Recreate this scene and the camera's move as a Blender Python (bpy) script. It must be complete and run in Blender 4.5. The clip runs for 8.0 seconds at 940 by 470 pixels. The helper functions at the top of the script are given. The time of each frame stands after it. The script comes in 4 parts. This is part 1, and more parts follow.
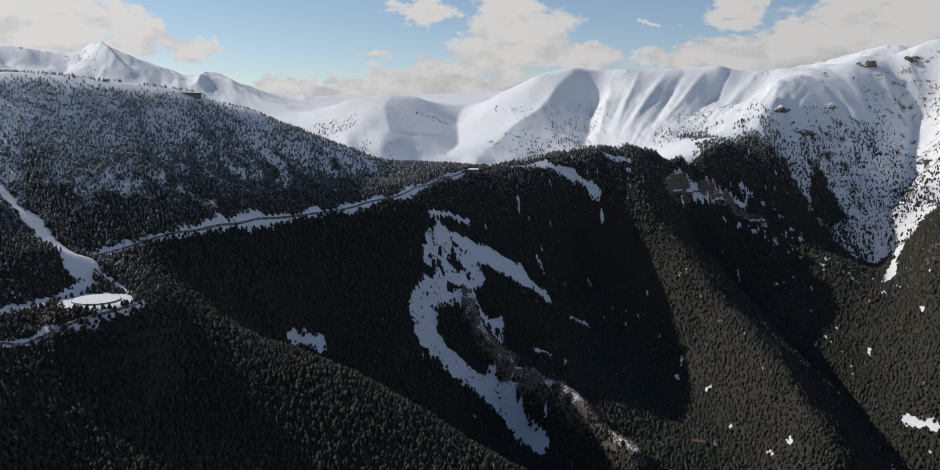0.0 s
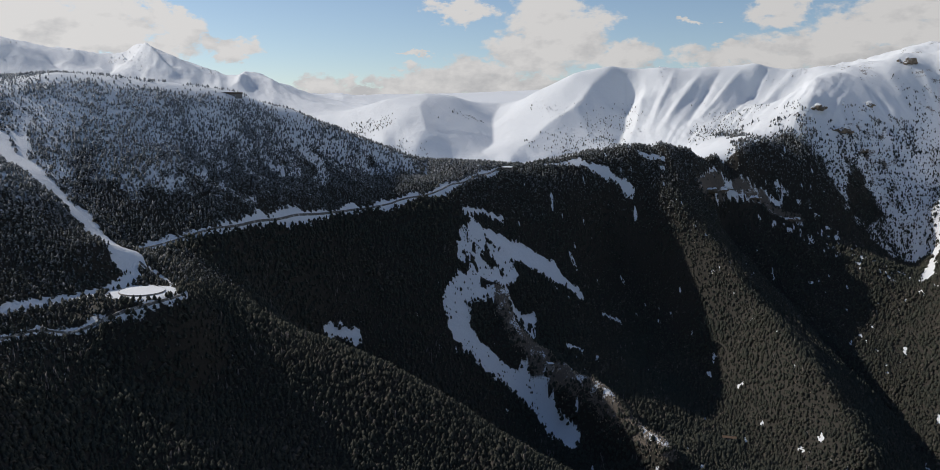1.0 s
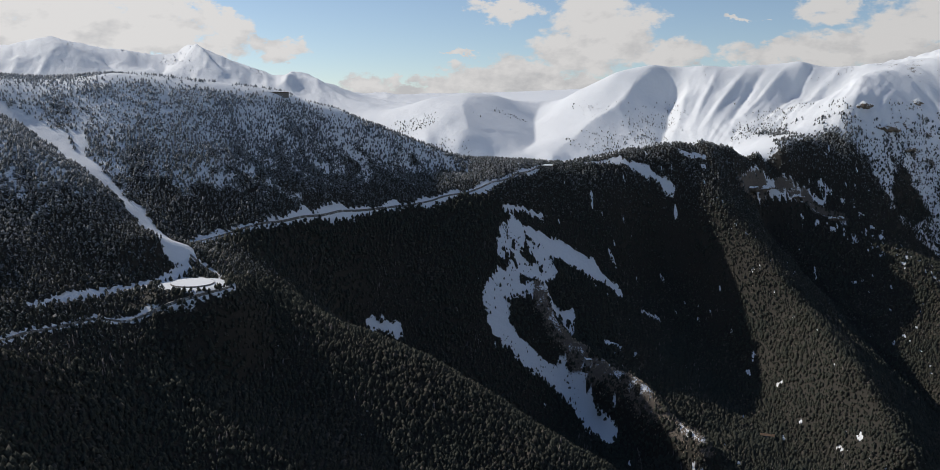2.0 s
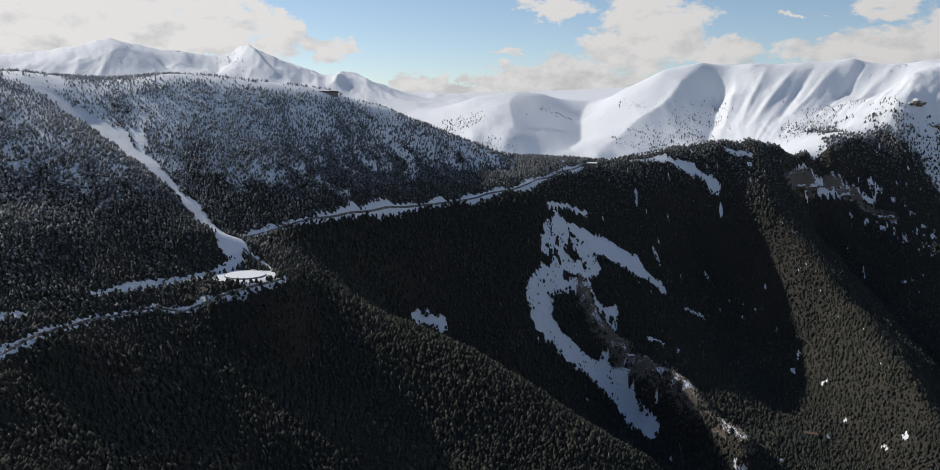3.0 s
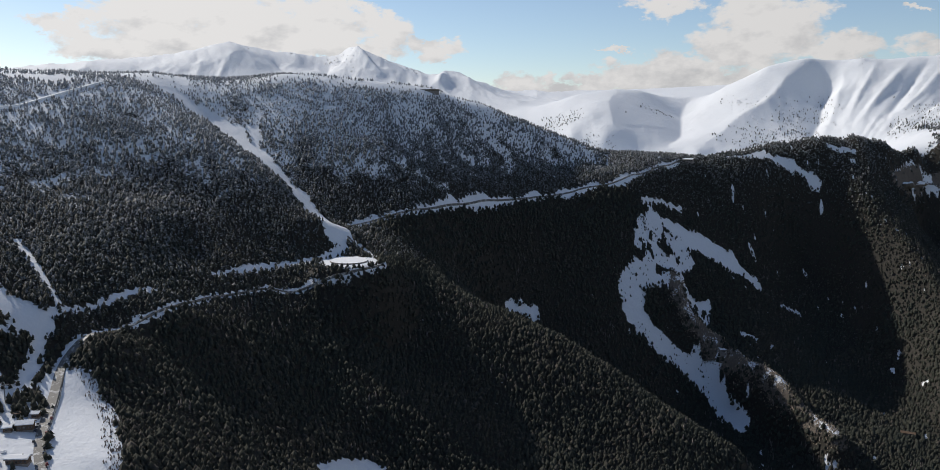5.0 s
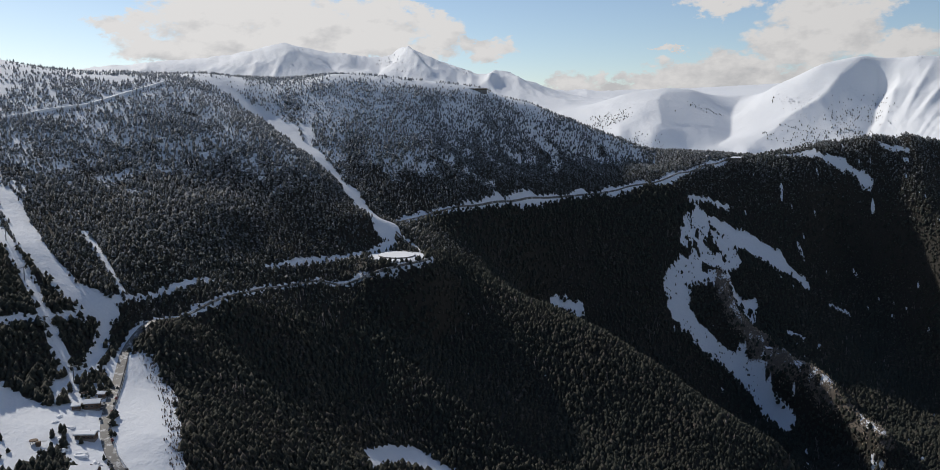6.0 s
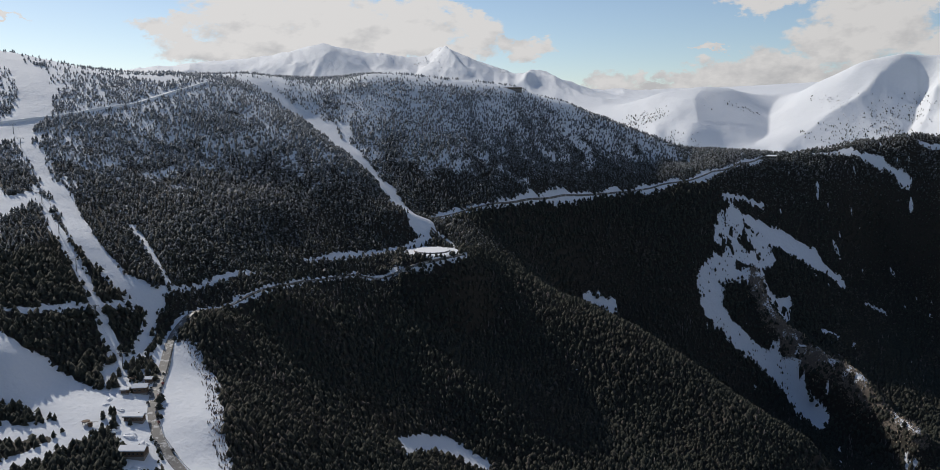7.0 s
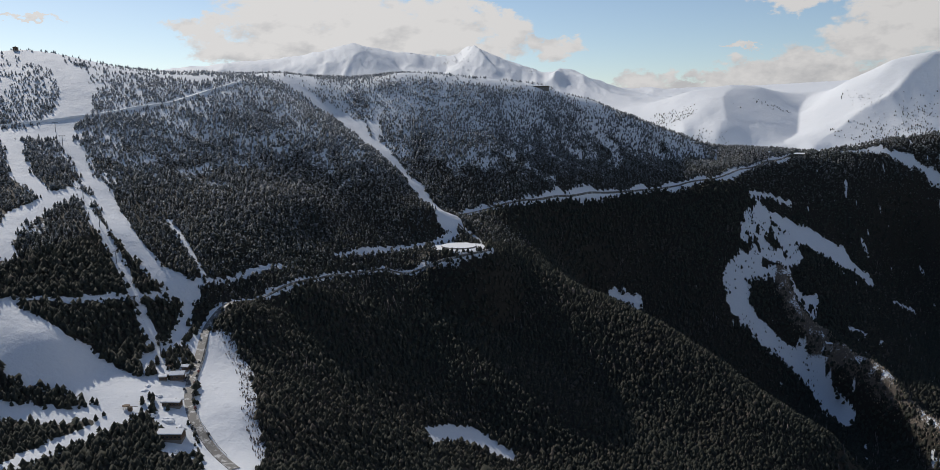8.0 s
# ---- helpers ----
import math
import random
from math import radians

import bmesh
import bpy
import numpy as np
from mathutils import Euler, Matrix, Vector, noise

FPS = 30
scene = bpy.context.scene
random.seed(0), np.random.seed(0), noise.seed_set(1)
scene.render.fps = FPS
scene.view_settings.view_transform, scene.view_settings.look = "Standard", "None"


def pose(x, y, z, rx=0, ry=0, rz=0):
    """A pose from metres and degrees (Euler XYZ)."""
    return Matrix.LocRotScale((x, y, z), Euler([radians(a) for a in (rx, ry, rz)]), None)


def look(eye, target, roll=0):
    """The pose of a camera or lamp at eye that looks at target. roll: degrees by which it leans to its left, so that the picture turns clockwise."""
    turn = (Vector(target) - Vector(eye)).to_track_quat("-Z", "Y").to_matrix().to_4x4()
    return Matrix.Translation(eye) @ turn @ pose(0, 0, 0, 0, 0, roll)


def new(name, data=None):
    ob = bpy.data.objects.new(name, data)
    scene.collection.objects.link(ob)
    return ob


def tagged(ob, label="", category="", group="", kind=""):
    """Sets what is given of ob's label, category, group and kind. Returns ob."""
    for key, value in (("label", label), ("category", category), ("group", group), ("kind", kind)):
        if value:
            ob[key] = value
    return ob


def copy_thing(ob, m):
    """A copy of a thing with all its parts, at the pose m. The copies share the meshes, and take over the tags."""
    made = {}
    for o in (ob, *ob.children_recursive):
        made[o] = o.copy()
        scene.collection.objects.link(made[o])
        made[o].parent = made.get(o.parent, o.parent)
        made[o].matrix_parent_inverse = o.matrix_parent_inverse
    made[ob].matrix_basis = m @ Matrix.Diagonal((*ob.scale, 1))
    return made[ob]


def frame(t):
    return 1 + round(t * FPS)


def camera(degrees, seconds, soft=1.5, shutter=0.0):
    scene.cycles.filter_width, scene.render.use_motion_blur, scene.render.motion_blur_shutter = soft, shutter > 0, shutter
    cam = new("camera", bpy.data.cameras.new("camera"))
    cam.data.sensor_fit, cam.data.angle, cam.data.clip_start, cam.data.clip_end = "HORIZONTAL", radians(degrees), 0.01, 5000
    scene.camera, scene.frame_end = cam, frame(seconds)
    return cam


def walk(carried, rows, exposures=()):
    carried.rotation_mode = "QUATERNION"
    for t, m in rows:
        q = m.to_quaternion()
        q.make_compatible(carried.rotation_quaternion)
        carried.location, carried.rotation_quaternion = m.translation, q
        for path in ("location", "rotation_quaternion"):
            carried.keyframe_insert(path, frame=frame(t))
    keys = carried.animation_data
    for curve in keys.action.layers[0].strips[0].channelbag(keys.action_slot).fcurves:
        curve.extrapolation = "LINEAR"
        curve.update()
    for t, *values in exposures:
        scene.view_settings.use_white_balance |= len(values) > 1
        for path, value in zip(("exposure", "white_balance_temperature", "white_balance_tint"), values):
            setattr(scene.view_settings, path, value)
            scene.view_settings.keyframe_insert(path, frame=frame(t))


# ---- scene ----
cam = camera(57.27, 8.0, soft=0.5)
ROWS = [
    (0.0, pose(0.0, 0.0, 0.0, 82.79, -0.27, 0.01)),
    (0.5, pose(2.6, -9.4, -0.3, 82.74, -0.23, 1.16)),
    (1.0, pose(5.4, -18.9, -0.7, 82.70, -0.20, 2.48)),
    (1.5, pose(8.5, -28.7, -1.2, 82.67, -0.19, 3.91)),
    (3.0, pose(19.0, -58.6, -3.0, 82.57, -0.06, 8.58)),
    (3.5, pose(23.4, -68.6, -3.8, 82.54, -0.02, 10.31)),
    (4.0, pose(28.5, -78.7, -4.6, 82.53, 0.01, 11.98)),
    (4.5, pose(33.8, -88.8, -5.8, 82.52, 0.05, 13.69)),
    (6.0, pose(50.8, -117.5, -9.0, 82.51, 0.15, 18.82)),
    (6.5, pose(56.2, -126.2, -10.0, 82.51, 0.17, 20.21)),
    (7.0, pose(61.4, -134.3, -10.9, 82.50, 0.22, 21.31)),
    (7.5, pose(66.1, -142.1, -11.8, 82.48, 0.23, 22.27)),
    (8.0, pose(70.6, -149.6, -12.8, 82.47, 0.30, 23.25)),
]
walk(cam, ROWS, [(0.0, -0.12), (2.0, -0.06), (3.5, 0.04), (4.5, 0.04), (6.5, -0.10), (8.0, -0.13)])

# ---- world, sun ----
SUN_AZ, SUN_EL = radians(-62), radians(36)      # azimuth from +y towards +x


def node_maker(tree):
    def make(kind, *sockets, **settings):
        n = tree.nodes.new(kind)
        if "operation" in settings:
            n.operation, n.use_clamp = settings["operation"], settings["use_clamp"]
        if "data_type" in settings:
            n.data_type = settings["data_type"]
        if "interpolation_type" in settings:
            n.interpolation_type = settings["interpolation_type"]
        if "attribute_name" in settings:
            n.attribute_name = settings["attribute_name"]
        for i, s in enumerate(sockets):
            if s is None:
                continue
            if isinstance(s, bpy.types.NodeSocket):
                tree.links.new(s, n.inputs[i])
            else:
                n.inputs[i].default_value = s
        return n
    return make


def maths(make, op, a, b=None, clamp=False):
    return make("ShaderNodeMath", a, b, operation=op, use_clamp=clamp).outputs[0]


def build_world():
    world = bpy.data.worlds.new("sky")
    scene.world = world
    world.use_nodes = True
    tree = world.node_tree
    tree.nodes.clear()
    make = node_maker(tree)
    sky = make("ShaderNodeTexSky")
    sky.sky_type, sky.sun_disc = "NISHITA", False
    sky.sun_elevation, sky.sun_rotation = SUN_EL, SUN_AZ
    sky.altitude, sky.air_density, sky.dust_density = 1800, 0.95, 1.1
    way = make("ShaderNodeTexCoord").outputs["Generated"]
    sep = make("ShaderNodeSeparateXYZ", way).outputs
    az = maths(make, "ARCTAN2", sep[0], sep[1])
    el = maths(make, "ARCSINE", sep[2])
    flat = make("ShaderNodeCombineXYZ", az, maths(make, "MULTIPLY", el, 1.7), 0.0).outputs[0]
    stir = make("ShaderNodeSeparateColor", make("ShaderNodeTexNoise", flat, None, 26.0, 6.0, 0.62).outputs["Color"]).outputs
    waft = maths(make, "ADD", az, maths(make, "MULTIPLY", maths(make, "SUBTRACT", stir[0], 0.5), 0.10))
    lift = maths(make, "ADD", el, maths(make, "MULTIPLY", maths(make, "SUBTRACT", stir[1], 0.5), 0.055))
    big = make("ShaderNodeTexNoise", flat, None, 24.0, 6.0, 0.58).outputs[0]
    fine = make("ShaderNodeTexNoise", flat, None, 75.0, 5.0, 0.6).outputs[0]
    sunward = make("ShaderNodeVectorMath", flat, (-0.012, 0.022, 0.0)).outputs[0]
    lee = make("ShaderNodeTexNoise", sunward, None, 24.0, 6.0, 0.58).outputs[0]
    # cumulus banks: azimuth, elevation, half width, half height
    banks = [(-0.70, 0.100, 0.035, 0.014), (-0.61, 0.117, 0.070, 0.050), (-0.53, 0.105, 0.080, 0.045), (-0.66, 0.080, 0.060, 0.018),
             (-0.56, 0.080, 0.12, 0.03), (-0.45, 0.104, 0.055, 0.018), (-0.412, 0.103, 0.030, 0.026), (-0.36, 0.098, 0.035, 0.020),
             (-0.31, 0.083, 0.032, 0.012), (-0.40, 0.078, 0.055, 0.016), (-0.055, 0.128, 0.038, 0.013), (0.045, 0.118, 0.048, 0.033),
             (0.078, 0.100, 0.042, 0.035), (0.030, 0.082, 0.055, 0.026), (-0.03, 0.060, 0.050, 0.020), (-0.08, 0.055, 0.042, 0.017),
             (-0.13, 0.045, 0.030, 0.014), (0.12, 0.078, 0.055, 0.016), (-0.205, 0.043, 0.036, 0.016), (-0.17, 0.032, 0.030, 0.012),
             (0.0, 0.042, 0.14, 0.018), (0.292, 0.126, 0.034, 0.017), (0.205, 0.112, 0.020, 0.003), (-0.47, 0.095, 0.06, 0.03), (-0.385, 0.116, 0.028, 0.016), (-0.44, 0.122, 0.05, 0.018), (0.24, 0.075, 0.06, 0.013),
             (0.30, 0.082, 0.06, 0.019), (0.37, 0.098, 0.055, 0.025), (0.44, 0.110, 0.08, 0.033), (0.54, 0.120, 0.09, 0.050),
             (0.36, 0.070, 0.14, 0.014), (-0.11, 0.080, 0.022, 0.002), (-0.88, 0.102, 0.04, 0.002),
             # banks out of view, added only for the light they give
             (-1.35, 0.35, 0.5, 0.14), (0.7, 0.45, 0.4, 0.16), (1.6, 0.3, 0.7, 0.2), (-2.2, 0.3, 0.6, 0.2)]
    total = None
    for a, e, ra, re in banks:
        da = maths(make, "MULTIPLY", maths(make, "SUBTRACT", waft, a), 1 / ra)
        de = maths(make, "MULTIPLY", maths(make, "SUBTRACT", lift, e), 1 / re)
        m = maths(make, "SUBTRACT", 1.0, maths(make, "ADD", maths(make, "MULTIPLY", da, da), maths(make, "MULTIPLY", de, de)))
        total = m if total is None else maths(make, "MAXIMUM", total, m)
    total = maths(make, "MAXIMUM", maths(make, "ADD", total, 0.25), -1.0)
    ragged = maths(make, "ADD", maths(make, "MULTIPLY", maths(make, "SUBTRACT", big, 0.5), 2.2), maths(make, "MULTIPLY", maths(make, "SUBTRACT", fine, 0.5), 1.3))
    cover = make("ShaderNodeMapRange", maths(make, "ADD", total, ragged), -0.10, 0.75, 0.0, 1.0, interpolation_type="SMOOTHSTEP").outputs[0]
    relief = maths(make, "ADD", maths(make, "MULTIPLY", maths(make, "SUBTRACT", big, lee), 1.6), maths(make, "MULTIPLY", maths(make, "SUBTRACT", el, 0.085), 5.0))
    shade = make("ShaderNodeMapRange", relief, -0.45, 0.05, 0.0, 1.0).outputs[0]
    tone = make("ShaderNodeMix", shade, data_type="RGBA")
    tone.inputs[6].default_value = (4.9, 4.9, 5.0, 1)
    tone.inputs[7].default_value = (6.6, 6.5, 6.45, 1)
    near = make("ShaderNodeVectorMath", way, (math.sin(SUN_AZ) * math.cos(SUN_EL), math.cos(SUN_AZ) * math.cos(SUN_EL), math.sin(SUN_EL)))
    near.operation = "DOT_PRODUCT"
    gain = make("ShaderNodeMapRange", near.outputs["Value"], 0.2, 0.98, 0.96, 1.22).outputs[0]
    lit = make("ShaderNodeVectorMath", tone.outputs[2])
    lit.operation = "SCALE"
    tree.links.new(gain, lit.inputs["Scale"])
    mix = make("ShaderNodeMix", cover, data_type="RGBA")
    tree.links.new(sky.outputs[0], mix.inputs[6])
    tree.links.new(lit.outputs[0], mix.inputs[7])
    back = make("ShaderNodeBackground", mix.outputs[2], 0.100)
    out = make("ShaderNodeOutputWorld", back.outputs[0])
    out.is_active_output = True


build_world()
sun_data = bpy.data.lights.new("sun", "SUN")
sun_data.energy, sun_data.angle, sun_data.color = 3.3, radians(0.6), (1.0, 0.935, 0.84)
sun = new("sun", sun_data)
sun.matrix_world = look((0, 0, 0), (-math.sin(SUN_AZ) * math.cos(SUN_EL), -math.cos(SUN_AZ) * math.cos(SUN_EL), -math.sin(SUN_EL)))


# ---- materials ----
def material(name):
    m = bpy.data.materials.new(name)
    m.use_nodes = True
    tree = m.node_tree
    return m, tree, node_maker(tree), tree.nodes["Principled BSDF"]


def blend(make, f, a, b):
    n = make("ShaderNodeMix", f, data_type="RGBA")
    for i, c in ((6, a), (7, b)):
        if isinstance(c, bpy.types.NodeSocket):
            n.id_data.links.new(c, n.inputs[i])
        else:
            n.inputs[i].default_value = (*c, 1)
    return n.outputs[2]


def ground_material():
    m, tree, make, bsdf = material("mountain_ground")
    pos = make("ShaderNodeNewGeometry").outputs["Position"]
    cov = make("ShaderNodeSeparateColor", make("ShaderNodeAttribute", attribute_name="cover").outputs["Color"]).outputs
    n1 = make("ShaderNodeTexNoise", pos, None, 0.045, 8.0, 0.6).outputs[0]
    n2 = make("ShaderNodeTexNoise", pos, None, 0.4, 5.0, 0.6).outputs[0]
    snow = blend(make, n2, (0.74, 0.77, 0.82), (0.84, 0.86, 0.88))
    # brown forest floor, darkened further for the shade among the trees
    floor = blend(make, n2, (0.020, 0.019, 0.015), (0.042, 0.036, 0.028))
    rock = blend(make, n2, (0.06, 0.052, 0.045), (0.22, 0.18, 0.145))
    edge = maths(make, "ADD", maths(make, "MULTIPLY", maths(make, "SUBTRACT", n1, 0.5), 1.5), maths(make, "MULTIPLY", maths(make, "SUBTRACT", n2, 0.5), 0.9))
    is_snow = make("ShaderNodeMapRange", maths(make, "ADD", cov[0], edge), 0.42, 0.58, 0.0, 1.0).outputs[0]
    steep = make("ShaderNodeSeparateXYZ", make("ShaderNodeNewGeometry").outputs["Normal"]).outputs[2]
    steep = make("ShaderNodeMapRange", steep, 0.80, 0.60, 0.0, 0.42).outputs[0]
    high = make("ShaderNodeMapRange", make("ShaderNodeSeparateXYZ", pos).outputs[0], 640.0, 720.0, 0.0, 1.0).outputs[0]
    steep = maths(make, "MULTIPLY", steep, high)
    is_rock = make("ShaderNodeMapRange", maths(make, "ADD", maths(make, "MAXIMUM", cov[2], steep), edge), 0.5, 0.62, 0.0, 1.0).outputs[0]
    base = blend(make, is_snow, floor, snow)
    base = blend(make, is_rock, base, rock)
    tree.links.new(base, bsdf.inputs["Base Color"])
    bsdf.inputs["Roughness"].default_value = 0.75
    bsdf.inputs["Specular IOR Level"].default_value = 0.25
    bump = make("ShaderNodeBump", 0.6, 3.0)
    tree.links.new(n1, bump.inputs["Height"])
    ripple = make("ShaderNodeBump", 0.5, 0.7)
    tree.links.new(n2, ripple.inputs["Height"])
    tree.links.new(bump.outputs[0], ripple.inputs["Normal"])
    tree.links.new(ripple.outputs[0], bsdf.inputs["Normal"])
    return m


def tree_material(name, frost_haze):
    """Needles; how much old snow covers the upper sides, plus grey painted for haze."""
    m, tree, make, bsdf = material(name)
    geo = make("ShaderNodeNewGeometry")
    rnd = geo.outputs["Random Per Island"]
    n = make("ShaderNodeTexNoise", geo.outputs["Position"], None, 0.9, 3.0, 0.6).outputs[0]
    patch = make("ShaderNodeTexNoise", geo.outputs["Position"], None, 0.012, 3.0, 0.5).outputs[0]
    green = blend(make, rnd, (0.030, 0.040, 0.035), (0.058, 0.064, 0.049))
    green = blend(make, maths(make, "MULTIPLY", maths(make, "POWER", patch, 2.0), 0.9), green, (0.064, 0.052, 0.038))
    bare = make("ShaderNodeMapRange", maths(make, "ADD", rnd, maths(make, "MULTIPLY", patch, 0.6)), 1.2, 1.25, 0.0, 0.7).outputs[0]
    green = blend(make, bare, green, (0.11, 0.094, 0.082))
    green = blend(make, maths(make, "MULTIPLY", n, 0.35), green, (0.045, 0.042, 0.03))
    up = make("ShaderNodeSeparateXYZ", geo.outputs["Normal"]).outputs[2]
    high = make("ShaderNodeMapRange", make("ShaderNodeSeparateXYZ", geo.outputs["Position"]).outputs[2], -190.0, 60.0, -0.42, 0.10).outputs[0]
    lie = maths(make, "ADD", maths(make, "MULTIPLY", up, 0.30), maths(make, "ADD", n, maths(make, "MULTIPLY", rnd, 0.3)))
    lie = maths(make, "ADD", lie, maths(make, "MULTIPLY", high, 1.0 if frost_haze else 0.0))
    # whitened beyond the real snow, to stand for haze over distant trees
    white = make("ShaderNodeMapRange", lie, 1.15 - 0.75 * frost_haze, 1.55 - 0.50 * frost_haze, 0.0, 0.66 if frost_haze else 0.05).outputs[0]
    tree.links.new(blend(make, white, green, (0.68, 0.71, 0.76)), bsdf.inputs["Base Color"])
    bsdf.inputs["Roughness"].default_value = 0.8
    bsdf.inputs["Specular IOR Level"].default_value = 0.15
    return m


def plain(name, a, b, scale, rough=0.8):
    m, tree, make, bsdf = material(name)
    pos = make("ShaderNodeNewGeometry").outputs["Position"]
    n = make("ShaderNodeTexNoise", pos, None, scale, 6.0, 0.6).outputs[0]
    tree.links.new(blend(make, n, a, b), bsdf.inputs["Base Color"])
    bsdf.inputs["Roughness"].default_value = rough
    return m


def crag_material():
    m, tree, make, bsdf = material("weathered_rock")
    geo = make("ShaderNodeNewGeometry")
    n = make("ShaderNodeTexNoise", geo.outputs["Position"], None, 0.12, 7.0, 0.65).outputs[0]
    stone = blend(make, n, (0.07, 0.06, 0.05), (0.34, 0.27, 0.20))
    up = make("ShaderNodeSeparateXYZ", geo.outputs["Normal"]).outputs[2]
    lie = make("ShaderNodeMapRange", maths(make, "ADD", up, maths(make, "MULTIPLY", n, 0.8)), 0.75, 0.9, 0.0, 1.0).outputs[0]
    tree.links.new(blend(make, lie, stone, (0.80, 0.82, 0.85)), bsdf.inputs["Base Color"])
    bsdf.inputs["Roughness"].default_value = 0.85
    bump = make("ShaderNodeBump", 1.0, 4.0)
    tree.links.new(n, bump.inputs["Height"])
    tree.links.new(bump.outputs[0], bsdf.inputs["Normal"])
    return m


GROUND = ground_material()
NEEDLES = tree_material("pine_needles", 0.0)
# the grey of these two is part snow, part painted haze
FROSTED_HAZY = tree_material("frosted_hazy_needles", 0.80)
DUSTED_HAZY = tree_material("dusted_hazy_needles", 0.66)
SNOW = plain("old_snow", (0.76, 0.79, 0.83), (0.86, 0.87, 0.89), 0.5, 0.7)
BARK = plain("bark", (0.09, 0.06, 0.04), (0.18, 0.12, 0.08), 1.5)
TWIGS = plain("bare_twigs", (0.10, 0.083, 0.075), (0.19, 0.165, 0.15), 0.8)
TIMBER = plain("dark_timber", (0.08, 0.05, 0.03), (0.17, 0.11, 0.07), 0.9)
TALUS = plain("tawny_scree", (0.13, 0.10, 0.07), (0.50, 0.41, 0.30), 0.35)
STONE = plain("grey_stone", (0.16, 0.15, 0.14), (0.32, 0.29, 0.26), 0.7)
CRAG = crag_material()
EARTH = plain("bare_earth", (0.20, 0.15, 0.10), (0.42, 0.34, 0.25), 0.25)
STEEL = plain("galvanised_steel", (0.16, 0.17, 0.18), (0.30, 0.31, 0.32), 2.0, 0.45)
GLASS = plain("dark_glass", (0.02, 0.025, 0.03), (0.05, 0.055, 0.06), 0.5, 0.1)
RUBBER = plain("tyre_rubber", (0.02, 0.02, 0.02), (0.04, 0.04, 0.04), 2.0)
PAINTS = [plain("car_paint", c, tuple(v * 1.2 for v in c), 1.0, 0.3) for c in ((0.03, 0.03, 0.035), (0.05, 0.06, 0.08), (0.30, 0.31, 0.32), (0.16, 0.02, 0.02), (0.02, 0.04, 0.10))]


def road_material():
    m, tree, make, bsdf = material("wet_asphalt")
    pos = make("ShaderNodeNewGeometry").outputs["Position"]
    n = make("ShaderNodeTexNoise", pos, None, 0.22, 7.0, 0.62).outputs[0]
    fine = make("ShaderNodeTexNoise", pos, None, 1.6, 5.0, 0.6).outputs[0]
    tar = blend(make, fine, (0.07, 0.068, 0.065), (0.18, 0.172, 0.16))
    slush = make("ShaderNodeMapRange", maths(make, "ADD", n, maths(make, "MULTIPLY", fine, 0.35)), 0.70, 0.80, 0.0, 0.75).outputs[0]
    tree.links.new(blend(make, slush, tar, (0.62, 0.62, 0.62)), bsdf.inputs["Base Color"])
    bsdf.inputs["Roughness"].default_value = 0.6
    return m


ASPHALT = road_material()

